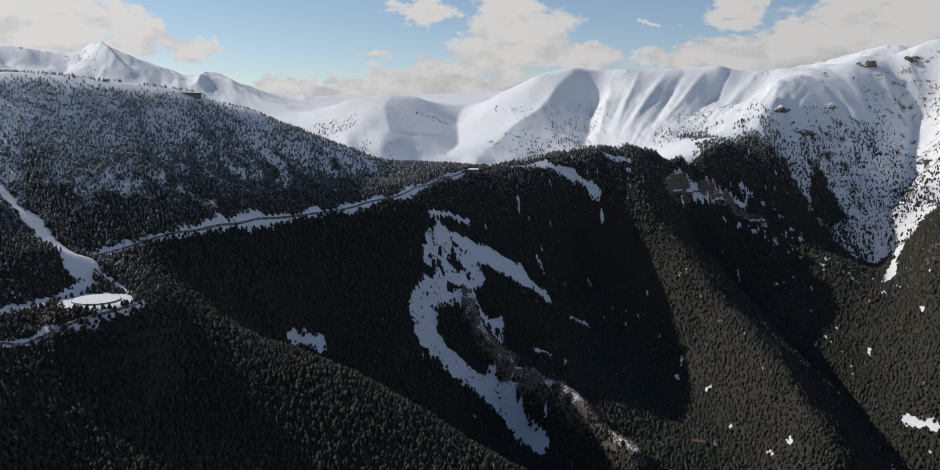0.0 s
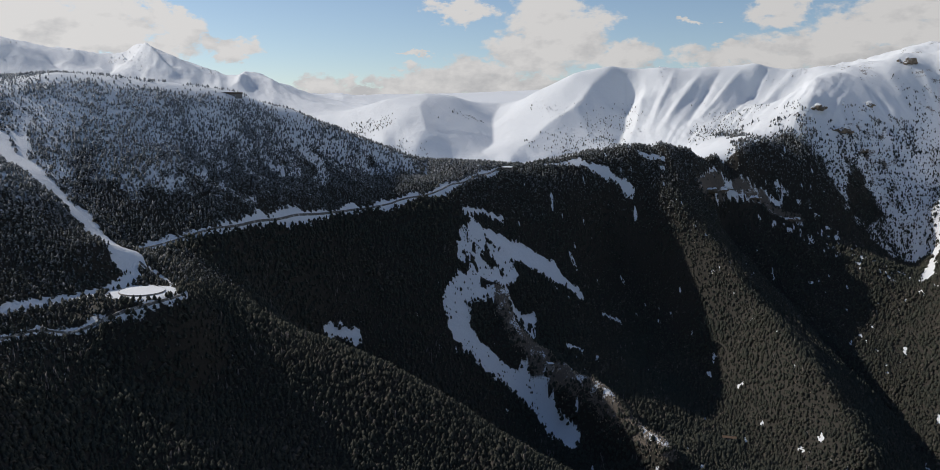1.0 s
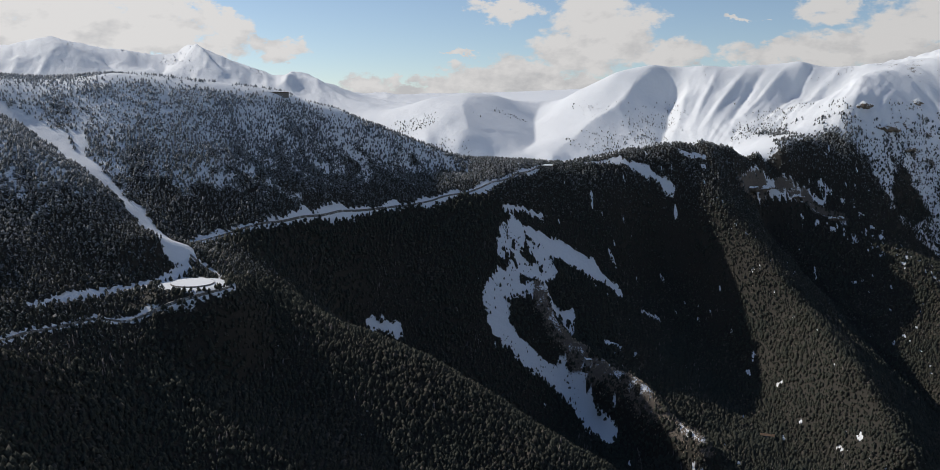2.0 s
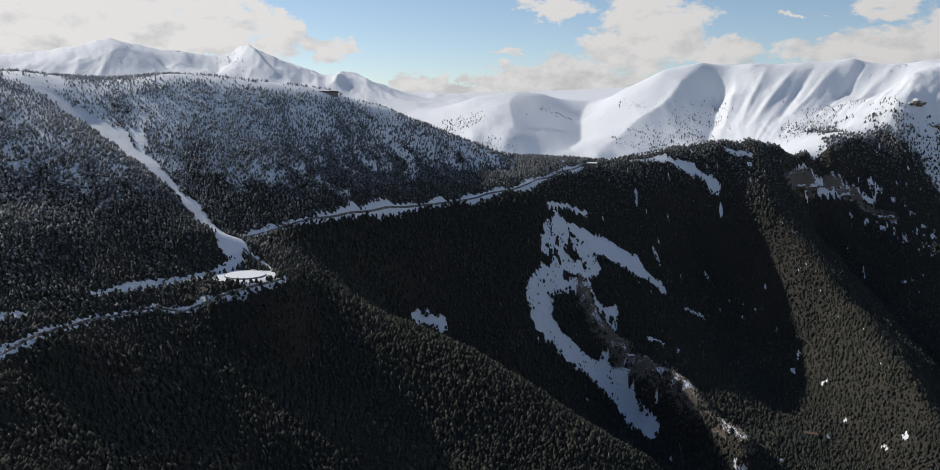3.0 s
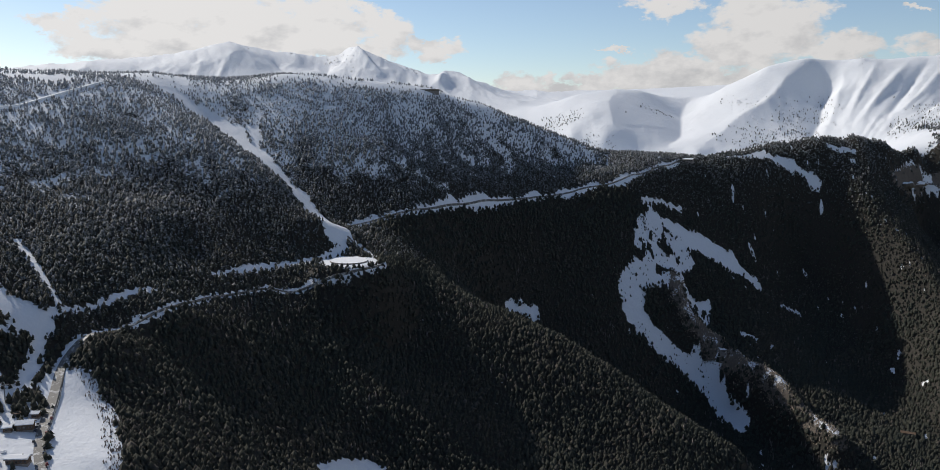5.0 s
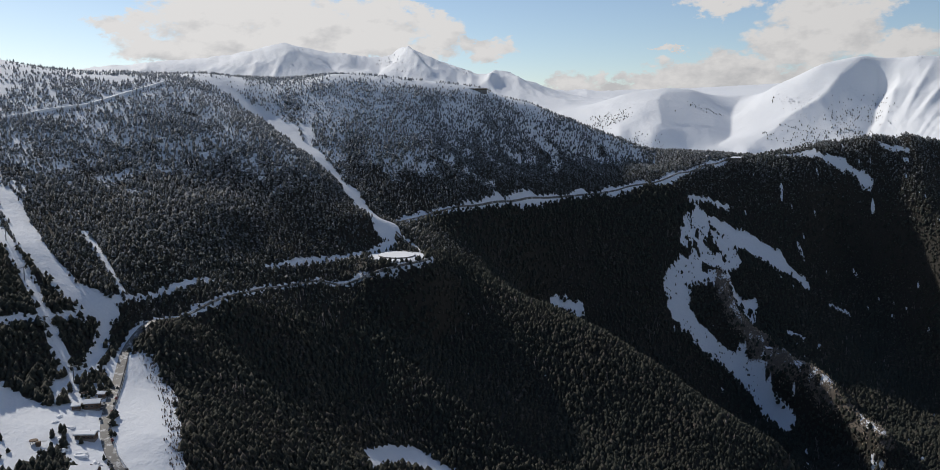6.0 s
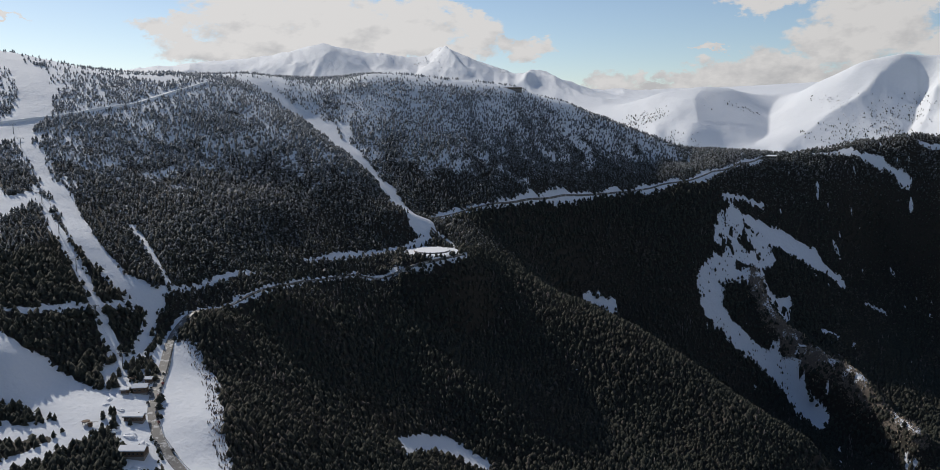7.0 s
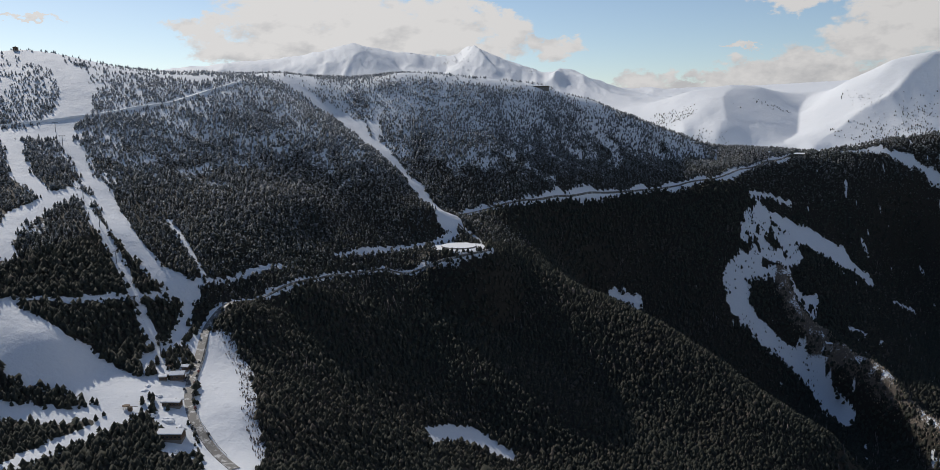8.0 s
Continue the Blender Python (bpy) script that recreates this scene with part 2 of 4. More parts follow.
# ---- the lie of the land: crests, spurs, gullies and benches, in metres ----
LINES = {
    "road_upper": [(-398, 892, -138), (-339, 978, -122), (-275, 1097, -118), (-208, 1189, -119), (-146, 1250, -109), (-81, 1317, -91), (-3, 1423, -70)],
    "ridge_left": [(-600, 1120, 64), (-540, 1147, 60), (-479, 1180, 52), (-393, 1247, 44), (-324, 1306, 20), (-270, 1335, -6), (-179, 1372, -41), (-94, 1409, -58), (-23, 1438, -66)],
    "ridge_right": [(18, 1448, -71), (79, 1480, -68), (155, 1527, -52), (290, 1560, -37), (450, 1640, -39), (560, 1740, -27), (625, 1792, 30)],
    "meadow": [(137, 1039, -430), (70, 1110, -416), (46, 1133, -379), (13, 1143, -332), (-34, 1163, -269), (-38, 1204, -218), (14, 1323, -171), (-34, 1317, -136), (-3, 1373, -114)],
    "rib_rock": [(215, 992, -402), (165, 1062, -377), (94, 1140, -339), (42, 1190, -293), (5, 1215, -251), (51, 1274, -232), (93, 1370, -182), (160, 1477, -102)],
    "gully_shade": [(352, 1006, -415), (313, 1171, -394), (280, 1315, -340), (218, 1420, -268), (180, 1456, -173)],
    "rib_east": [(425, 942, -386), (405, 1089, -340), (381, 1281, -279), (328, 1419, -187), (262, 1517, -93)],
    "gorge": [(531, 1017, -417), (550, 1196, -371), (519, 1305, -321), (483, 1462, -275), (405, 1575, -193)],
    "crag_ridge": [(368, 1632, -80), (426, 1633, -99), (519, 1623, -148), (598, 1555, -209), (664, 1484, -242), (717, 1457, -261)],
    "channel": [(599, 1106, -384), (650, 1254, -308), (726, 1460, -271), (780, 1611, -243), (815, 1648, -145), (905, 1762, -93), (1000, 1921, 18)],
    "slope_far_east": [(602, 1059, -399), (659, 1194, -291), (761, 1376, -177), (882, 1612, -130)],
    "right_massif_foot": [(748, 1619, -243), (732, 1697, -150), (659, 1705, -78)],
    "right_massif": [(680, 1958, 97), (725, 1976, 117), (820, 2039, 127), (900, 2036, 159), (985, 2071, 167), (1035, 2036, 193), (1070, 2004, 208)],
    "right_massif_face": [(654, 1838, 48), (764, 1794, -7), (850, 1789, -46), (959, 1948, 59)],
    "far_range": [(-560, 2527, 59), (-420, 2363, 40), (-305, 2243, 66), (-210, 2264, 78), (-135, 2298, 75), (-20, 2369, 62), (70, 2263, 81), (175, 2222, 126), (265, 2208, 145), (385, 2190, 143), (500, 2167, 141), (605, 2129, 148), (735, 2084, 135)],
    "spur_summit": [(258, 2207, 139), (178, 2158, 68), (118, 2058, -6), (81, 1937, -69)],
    "gully_summit": [(304, 2206, 131), (297, 2146, 46), (267, 1993, -32)],
    "gully_hill": [(-20, 2342, 47), (-33, 2138, -8), (-51, 1932, -74)],
    "hill_rib": [(-212, 2253, 72), (-249, 2048, 9), (-269, 1964, -36)],
    "peak_rib": [(-1179, 2739, 244), (-1078, 2616, 184), (-925, 2578, 133)],
    "peak_gap": [(-1262, 2715, 190), (-1158, 2465, 145)],
    "massif_east_wall": [(921, 1614, -129), (929, 1620, -50), (1008, 1741, 40), (1105, 1879, 134), (1135, 1925, 201)],
    "far_foot": [(-490, 2212, 5), (-320, 2023, -28), (-195, 1923, -56), (-60, 1875, -81), (90, 1904, -77), (225, 1943, -55), (350, 1909, -33), (500, 1830, -15)],
    "far_face": [(325, 2091, 60), (447, 2056, 58), (595, 2077, 67), (648, 2017, 46)],
    "west_slope_mid": [(-498, 1000, -45), (-420, 1030, -52), (-357, 1121, -51), (-288, 1219, -57), (-206, 1304, -74), (-129, 1354, -86)],
    "spur_crest": [(-359, 821, -147), (-317, 817, -172), (-246, 844, -210), (-185, 864, -225), (-117, 847, -248), (-48, 825, -280), (17, 805, -314), (73, 788, -339)],
    "spur_face": [(-365, 719, -195), (-265, 742, -256), (-157, 731, -305), (-63, 709, -337), (-314, 618, -255), (-247, 605, -304)],
    "ravine": [(-399, 511, -190), (-335, 487, -235), (-283, 491, -270), (-239, 538, -307), (-182, 595, -336)],
    "lower_road_bench": [(-415, 459, -171), (-412, 526, -168), (-419, 629, -172), (-391, 710, -180), (-345, 769, -186), (-317, 811, -177)],
    "lower_road": [(-283, 280, -237), (-315, 293, -232), (-352, 319, -221), (-393, 372, -209), (-443, 446, -192), (-438, 489, -179)],
    "snow_field": [(-395, 400, -208), (-373, 429, -213), (-333, 337, -221), (-319, 351, -221), (-263, 282, -237)],
    "near_forest": [(-333, 446, -226), (-275, 430, -266), (-276, 330, -249), (-244, 413, -283), (-295, 422, -248)],
    "village": [(-391, 348, -209), (-346, 300, -222), (-401, 301, -211), (-388, 266, -220), (-395, 221, -225), (-335, 252, -235)],
    "lower_pistes": [(-444, 241, -214), (-456, 277, -198), (-449, 320, -199), (-509, 291, -162), (-466, 303, -169), (-431, 333, -203), (-447, 389, -188)],
    "piste_gully": [(-745, 1000, 54), (-650, 1002, -2), (-560, 956, -45), (-490, 911, -84), (-431, 876, -120), (-378, 851, -133)],
    "knoll": [(-774, 840, 42), (-742, 890, 50), (-680, 904, 23), (-584, 894, -22), (-491, 867, -70), (-410, 836, -119)],
    "knoll_face": [(-612, 637, -78), (-565, 713, -83), (-511, 762, -97), (-483, 549, -129), (-474, 664, -144), (-431, 749, -151), (-463, 465, -153), (-618, 574, -85)],
    "west_track": [(-832, 560, -16), (-799, 621, -7), (-768, 698, 2), (-760, 769, 15)],
    "west_pistes": [(-701, 454, -68), (-709, 507, -60), (-694, 538, -60), (-590, 365, -113), (-570, 406, -116), (-556, 455, -112), (-504, 432, -145), (-464, 456, -162), (-502, 351, -154), (-523, 306, -152)],
    "west_top": [(-1050, 746, 89), (-1044, 767, 95), (-1007, 809, 90), (-949, 869, 72), (-889, 929, 66), (-834, 1008, 66), (-761, 1037, 64)],
    "far_peaks": [(-1865, 2202, 156), (-1860, 2353, 192), (-1740, 2440, 183), (-1640, 2512, 236), (-1550, 2570, 269), (-1455, 2619, 224), (-1360, 2671, 225), (-1310, 2771, 221), (-1185, 2754, 250), (-1055, 2736, 203), (-885, 2728, 150), (-795, 2701, 159), (-630, 2570, 81), (-510, 2444, 56)],
    "back_summit": [(1022, 2660, 165), (1106, 2627, 195), (1194, 2588, 227), (1251, 2561, 232), (1308, 2532, 213)],
    "creek": [(-211, 987, -288), (-111, 988, -333), (-30, 964, -384), (54, 936, -423), (149, 877, -459)],
    "valley": [(-94, 410, -332), (93, 642, -401), (286, 769, -487), (575, 831, -540), (-92, 143, -326), (0, -170, -285)],
    "home_side": [(-426, 76, -222), (-610, 158, -171), (-680, -170, -57), (-425, -425, -57), (255, -425, -142), (972, 186, -238), (1010, 791, -314)],
    "back_west": [(-567, 1405, -11), (-400, 1520, -69), (-190, 1587, -128), (0, 1727, -162), (185, 1790, -166), (-958, 1382, 25), (-1314, 1098, 42), (-1331, 445, 57)],
    "back_valley": [(-724, 1984, -127), (-182, 1821, -167), (250, 1842, -159), (-1177, 2016, -51), (-1625, 1880, -17)],
    "outer": [(-2910, 1464, 55), (-2975, -2550, 0), (0, -4080, 0), (2975, -2550, 0), (2327, 911, 190), (1655, 1878, 98), (795, 2394, 63), (5, 2539, 42), (-935, 3162, 78)],
}
# open snow: half-buried pistes, tracks, meadows and glades: width and course
STRIPS = {
    "gully_piste": (28, [(-747, 1002), (-650, 1002), (-557, 950), (-489, 911), (-432, 879), (-381, 842)]),
    "gully_fork": (13, [(-628, 993), (-584, 1006), (-548, 948)]),
    "main_piste": (20, [(-767, 593), (-641, 519), (-547, 461), (-497, 445), (-465, 451)]),
    "piste_top": (36.1, [(-807, 542), (-793, 571), (-765, 596)]),
    "piste_left": (19.3, [(-783, 538), (-704, 482), (-652, 462)]),
    "main_piste_low": (9, [(-465, 451), (-447, 424), (-431, 393), (-430, 371)]),
    "lift_line": (9.32, [(-661, 513), (-575, 454), (-525, 429), (-477, 402), (-437, 377)]),
    "mid_track": (5.93, [(-525, 309), (-503, 346), (-481, 406), (-465, 455), (-453, 510), (-436, 562)]),
    "upper_bench": (8.3, [(-436, 653), (-417, 726), (-390, 767), (-374, 820)]),
    "west_piste": (22.2, [(-602, 374), (-625, 419), (-646, 497)]),
    "lower_piste": (48.1, [(-506, 293), (-470, 293), (-451, 307), (-418, 315), (-393, 318)]),
    "west_edge": (16.9, [(-592, 365), (-572, 354)]),
    "lower_piste_top": (18.7, [(-519, 304), (-492, 302), (-464, 304)]),
    "lower_piste_b": (15.9, [(-453, 247), (-415, 268), (-393, 295), (-387, 312)]),
    "lower_piste_c": (14.3, [(-402, 205), (-395, 240), (-387, 277), (-381, 306)]),
    "base_area": (19.3, [(-424, 361), (-398, 338), (-362, 311), (-335, 284)]),
    "upper_track": (7.25, [(-832, 563), (-799, 619), (-770, 700), (-757, 769), (-735, 882)]),
    "side_chute": (5.06, [(-553, 530), (-502, 496), (-461, 471)]),
    "meadow_a": (38, [(-43, 1271), (-48, 1231), (-41, 1206), (-57, 1176), (-64, 1157)]),
    "meadow_join": (30, [(-33, 1224), (-7, 1226), (6, 1256), (-12, 1263)]),
    "meadow_rib": (18, [(-48, 1181), (-24, 1198), (-7, 1197)]),
    "meadow_left": (14, [(-60, 1187), (-60, 1166), (-56, 1148)]),
    "meadow_b": (32, [(-14, 1285), (15, 1292), (50, 1303), (78, 1302)]),
    "meadow_tip": (14, [(78, 1302), (99, 1302), (117, 1299)]),
    "meadow_c": (25, [(-56, 1136), (-30, 1132), (-6, 1131), (23, 1135), (48, 1130)]),
    "meadow_d": (14, [(48, 1130), (65, 1117), (96, 1072)]),
    "rib_snow": (15, [(10, 1204), (27, 1198), (45, 1207)]),
    "meadow_top": (8, [(-59, 1290), (-35, 1314), (-3, 1330)]),
    "scree": (13, [(-2, 1204), (2, 1187), (15, 1172), (31, 1160), (64, 1148), (103, 1115), (138, 1074), (171, 1037), (200, 989)]),
    "glade": (10.7, [(-216, 1019), (-183, 1040)]),
    "glade_low": (24, [(-256, 520), (-250, 562), (-229, 578), (-206, 582)]),
    "crag_rim": (3.72, [(349, 1549), (384, 1597), (408, 1603), (441, 1620), (495, 1631)]),
    "crag_ledge": (5.16, [(405, 1598), (439, 1607), (478, 1622), (523, 1625)]),
    "crag_rock": (6.74, [(354, 1550), (386, 1591), (403, 1598)]),
    "crag_band": (4.42, [(434, 1614), (464, 1620), (490, 1628)]),
    "crag_step": (4.37, [(495, 1617), (525, 1607), (550, 1597)]),
    "saddle_snow": (8, [(68, 1479), (99, 1489), (132, 1511)]),
    "saddle_chute": (13, [(121, 1503), (152, 1499), (184, 1504), (221, 1497)]),
    "channel_snow": (21.1, [(757, 1587), (805, 1659), (824, 1647)]),
    "channel_low": (13.3, [(703, 1431), (796, 1579)]),
    "gorge_snow": (10.8, [(590, 1124), (613, 1078)]),
    "snow_field": (40.7, [(-410, 414), (-379, 394), (-333, 340), (-309, 308), (-284, 280)]),
    "base_road": (7.85, [(-282, 281), (-312, 295), (-341, 311), (-364, 332), (-381, 354), (-399, 382), (-416, 409), (-432, 435), (-438, 456), (-429, 477)]),
    "upper_piste": (41.3, [(-790, 611), (-834, 681), (-912, 743), (-1002, 764)]),
    "plateau": (21.8, [(-889, 808), (-821, 854), (-783, 868)]),
    "earth_bank": (4.3, [(-395, 379), (-410, 403), (-421, 421)]),
    "field_left": (14.1, [(-418, 418), (-374, 363), (-337, 318), (-307, 294)]),
    "hairpin": (4.5, [(-372, 842), (-356, 837), (-337, 827), (-305, 789), (-303, 781), (-309, 761), (-327, 740), (-368, 722), (-398, 692), (-417, 622), (-413, 529), (-431, 481)]),
    "hairpin_bank": (5, [(-362, 841), (-338, 832), (-305, 794)]),
    "reservoir_back": (13, [(-389, 764), (-375, 804), (-369, 825)]),
    "base_side": (11.5, [(-412, 381), (-380, 342), (-351, 309), (-321, 283)]),
    "rib_snow_low": (12, [(19, 1189), (40, 1182)]),
    "rib_patch": (7, [(95, 1185), (112, 1183)]),
    "rib_patch_low": (7, [(88, 1143), (103, 1127)]),
    "rib_path": (3.5, [(125, 1100), (149, 1070), (169, 1045)]),
    "ridge_rim": (5, [(242, 1543), (285, 1545)]),
    "chute_c": (3.73, [(107, 1358), (116, 1341)]),
    "snow_tongue": (6, [(156, 1300), (184, 1314)]),
}


def dense(points, step):
    out = [points[0]]
    for a, b in zip(points, points[1:]):
        n = max(1, int(math.dist(a, b) / step))
        out += [tuple(a[k] + (b[k] - a[k]) * i / n for k in range(len(a))) for i in range(1, n + 1)]
    return out


def lattice(ix, iy, seed):
    h = (ix.astype(np.int64) * 374761393 + iy.astype(np.int64) * 668265263 + seed * 974711) & 0x7FFFFFFF
    h = ((h ^ (h >> 13)) * 1274126177) & 0x7FFFFFFF
    return ((h ^ (h >> 16)) & 0xFFFF) / 65535.0


def value_noise(x, y, seed):
    ix, iy = np.floor(x), np.floor(y)
    fx, fy = x - ix, y - iy
    fx, fy = fx * fx * (3 - 2 * fx), fy * fy * (3 - 2 * fy)
    a, b = lattice(ix, iy, seed), lattice(ix + 1, iy, seed)
    c, d = lattice(ix, iy + 1, seed), lattice(ix + 1, iy + 1, seed)
    return (a + (b - a) * fx) * (1 - fy) + (c + (d - c) * fx) * fy


def fbm(x, y, size, octaves, seed, ridged=False):
    total, amp, norm = 0.0, 1.0, 0.0
    for k in range(octaves):
        n = value_noise(x / size + 17.3 * k, y / size - 9.1 * k, seed + k)
        total = total + amp * ((1 - np.abs(2 * n - 1)) if ridged else n)
        norm, amp, size = norm + amp, amp * 0.5, size * 0.5
    return total / norm


STATIONS = []
for name_, pts_ in LINES.items():
    far_ = max(math.hypot(p[0], p[1]) for p in pts_) > 1950
    STATIONS += dense(pts_, 75 if far_ else 50)
STATIONS = np.array(sorted({(round(a), round(b)): (a, b, c) for a, b, c in STATIONS}.values()))
CENTRE = np.array([0.0, 900.0])


def spline_weights():
    p = STATIONS[:, :2]
    n = len(p)
    r = np.sqrt(((p[:, None] - p[None]) ** 2).sum(-1))
    a = np.zeros((n + 3, n + 3))
    a[:n, :n] = np.sqrt(r * r + 15.0 ** 2) - 15.0 - 6.0 * np.eye(n)
    a[:n, n] = 1
    a[:n, n + 1:] = (p - CENTRE) / 1000
    a[n:, :n] = a[:n, n:].T
    return np.linalg.solve(a, np.concatenate([STATIONS[:, 2], np.zeros(3)]))


WEIGHTS = spline_weights()


def strip_distance(x, y, points):
    best = np.full(len(x), 1e9)
    for a, b in zip(points, points[1:]):
        ax, ay, bx, by = *a, *b
        t = np.clip(((x - ax) * (bx - ax) + (y - ay) * (by - ay)) / max(1e-6, (bx - ax) ** 2 + (by - ay) ** 2), 0, 1)
        best = np.minimum(best, np.hypot(x - ax - t * (bx - ax), y - ay - t * (by - ay)))
    return best


# sharp spurs (+) and gullies (-) of the mountains: reach, then x, y and rise
CREASES = {
    "summit_spur": (55, [(268, 2208, 0), (241, 2186, 10), (211, 2155, 24), (164, 2088, 26), (96, 2038, 18), (28, 1940, 6)]),
    "summit_gully": (20, [(294, 2215, 0), (302, 2153, -18), (286, 2065, -22), (261, 1987, -12)]),
    "face_spur": (12, [(355, 2197, 0), (338, 2129, 7), (311, 2043, 9), (289, 1983, 5)]),
    "hill_spur": (60, [(-202, 2273, 0), (-212, 2128, 16), (-184, 1986, 14), (-128, 1963, 6)]),
    "hill_gully": (40, [(-15, 2354, -3), (-35, 2256, -16), (-28, 2076, -20), (-53, 1966, -8)]),
    "flute_a": (8, [(532, 2151, 0), (501, 2114, -8), (460, 2051, -10), (407, 1953, -5)]),
    "flute_b": (8, [(648, 2147, 0), (616, 2111, -8), (580, 2077, -10), (484, 1945, -5)]),
    "rib_a": (12, [(488, 2153, 0), (448, 2099, 8), (399, 2028, 10), (354, 1963, 5)]),
    "rib_b": (12, [(586, 2137, 0), (551, 2111, 8), (502, 2051, 10), (442, 1964, 5)]),
    "rib_c": (14, [(711, 2137, 0), (665, 2078, 8), (623, 2055, 10), (542, 1938, 3)]),
    "rib_d": (9, [(425, 2180, 0), (398, 2120, 6), (362, 2050, 8), (335, 1985, 4)]),
    "massif_spur": (50, [(721, 1944, 4), (678, 1922, 18), (633, 1816, 24), (592, 1763, 10)]),
    "massif_channel": (45, [(958, 1942, -10), (973, 1915, -22), (904, 1787, -26), (820, 1664, -20), (782, 1634, -8)]),
    "east_rib": (38, [(262, 1517, 4), (328, 1419, 20), (381, 1281, 28), (405, 1089, 28), (425, 942, 18)]),
    "east_gorge": (48, [(405, 1575, -8), (483, 1462, -28), (519, 1305, -36), (550, 1196, -34), (531, 1017, -20)]),
    "massif_rib": (25, [(918, 2035, 3), (940, 1998, 14), (946, 1948, 16), (951, 1926, 6)]),
    "massif_buttress": (25, [(1038, 2025, 3), (996, 1990, 14), (1001, 1950, 14), (987, 1877, 6)]),
    "peak_front": (24, [(-1171, 2732, 3), (-1124, 2666, 36), (-1085, 2625, 39), (-1042, 2586, 30), (-986, 2542, 12)]),
    "peak_hollow": (28, [(-1175, 2730, 0), (-1187, 2678, -22), (-1211, 2629, -24), (-1166, 2483, -9)]),
    "peak_shoulder": (38, [(-1167, 2733, 3), (-1063, 2653, 27), (-974, 2622, 30), (-896, 2585, 15)]),
    "peak_gully": (16, [(-1118, 2706, 0), (-1060, 2632, -24), (-1010, 2590, -18)]),
    "dome_spur": (55, [(-1529, 2558, 3), (-1463, 2506, 24), (-1389, 2457, 15)]),
    "dome_gully": (20, [(-1395, 2576, 0), (-1344, 2523, -15), (-1301, 2485, -12)]),
    "dome_side": (25, [(-1595, 2540, 0), (-1610, 2480, -15), (-1590, 2430, -15)]),
    "knob_spur": (28, [(-797, 2664, 3), (-794, 2591, 21), (-790, 2527, 18)]),
    "knob_side": (28, [(-785, 2659, 0), (-701, 2619, 15), (-623, 2548, 8)]),
}


def along_line(x, y, pts):
    """Distance from a course with heights, and its height at the nearest place."""
    near, rise = np.full(len(x), 1e9), np.zeros(len(x))
    for (ax, ay, az), (bx, by, bz) in zip(pts, pts[1:]):
        t = np.clip(((x - ax) * (bx - ax) + (y - ay) * (by - ay)) / ((bx - ax) ** 2 + (by - ay) ** 2), 0, 1)
        d = np.hypot(x - ax - t * (bx - ax), y - ay - t * (by - ay))
        rise = np.where(d < near, az + t * (bz - az), rise)
        near = np.minimum(near, d)
    return near, rise


def creases(x, y):
    """Rise of the spurs and gullies at the places x, y."""
    out = np.zeros(len(x))
    for reach, pts in CREASES.values():
        near, rise = along_line(x, y, pts)
        out += rise * np.exp(-(np.sqrt(near * near + 2) - 1.4) / reach)
    return out


SCREE_RIB = [(200, 989, 30), (138, 1074, 40), (64, 1148, 40), (31, 1160, 34), (15, 1172, 26), (-2, 1204, 20)]
RESERVOIR = (-344, 780, -160)


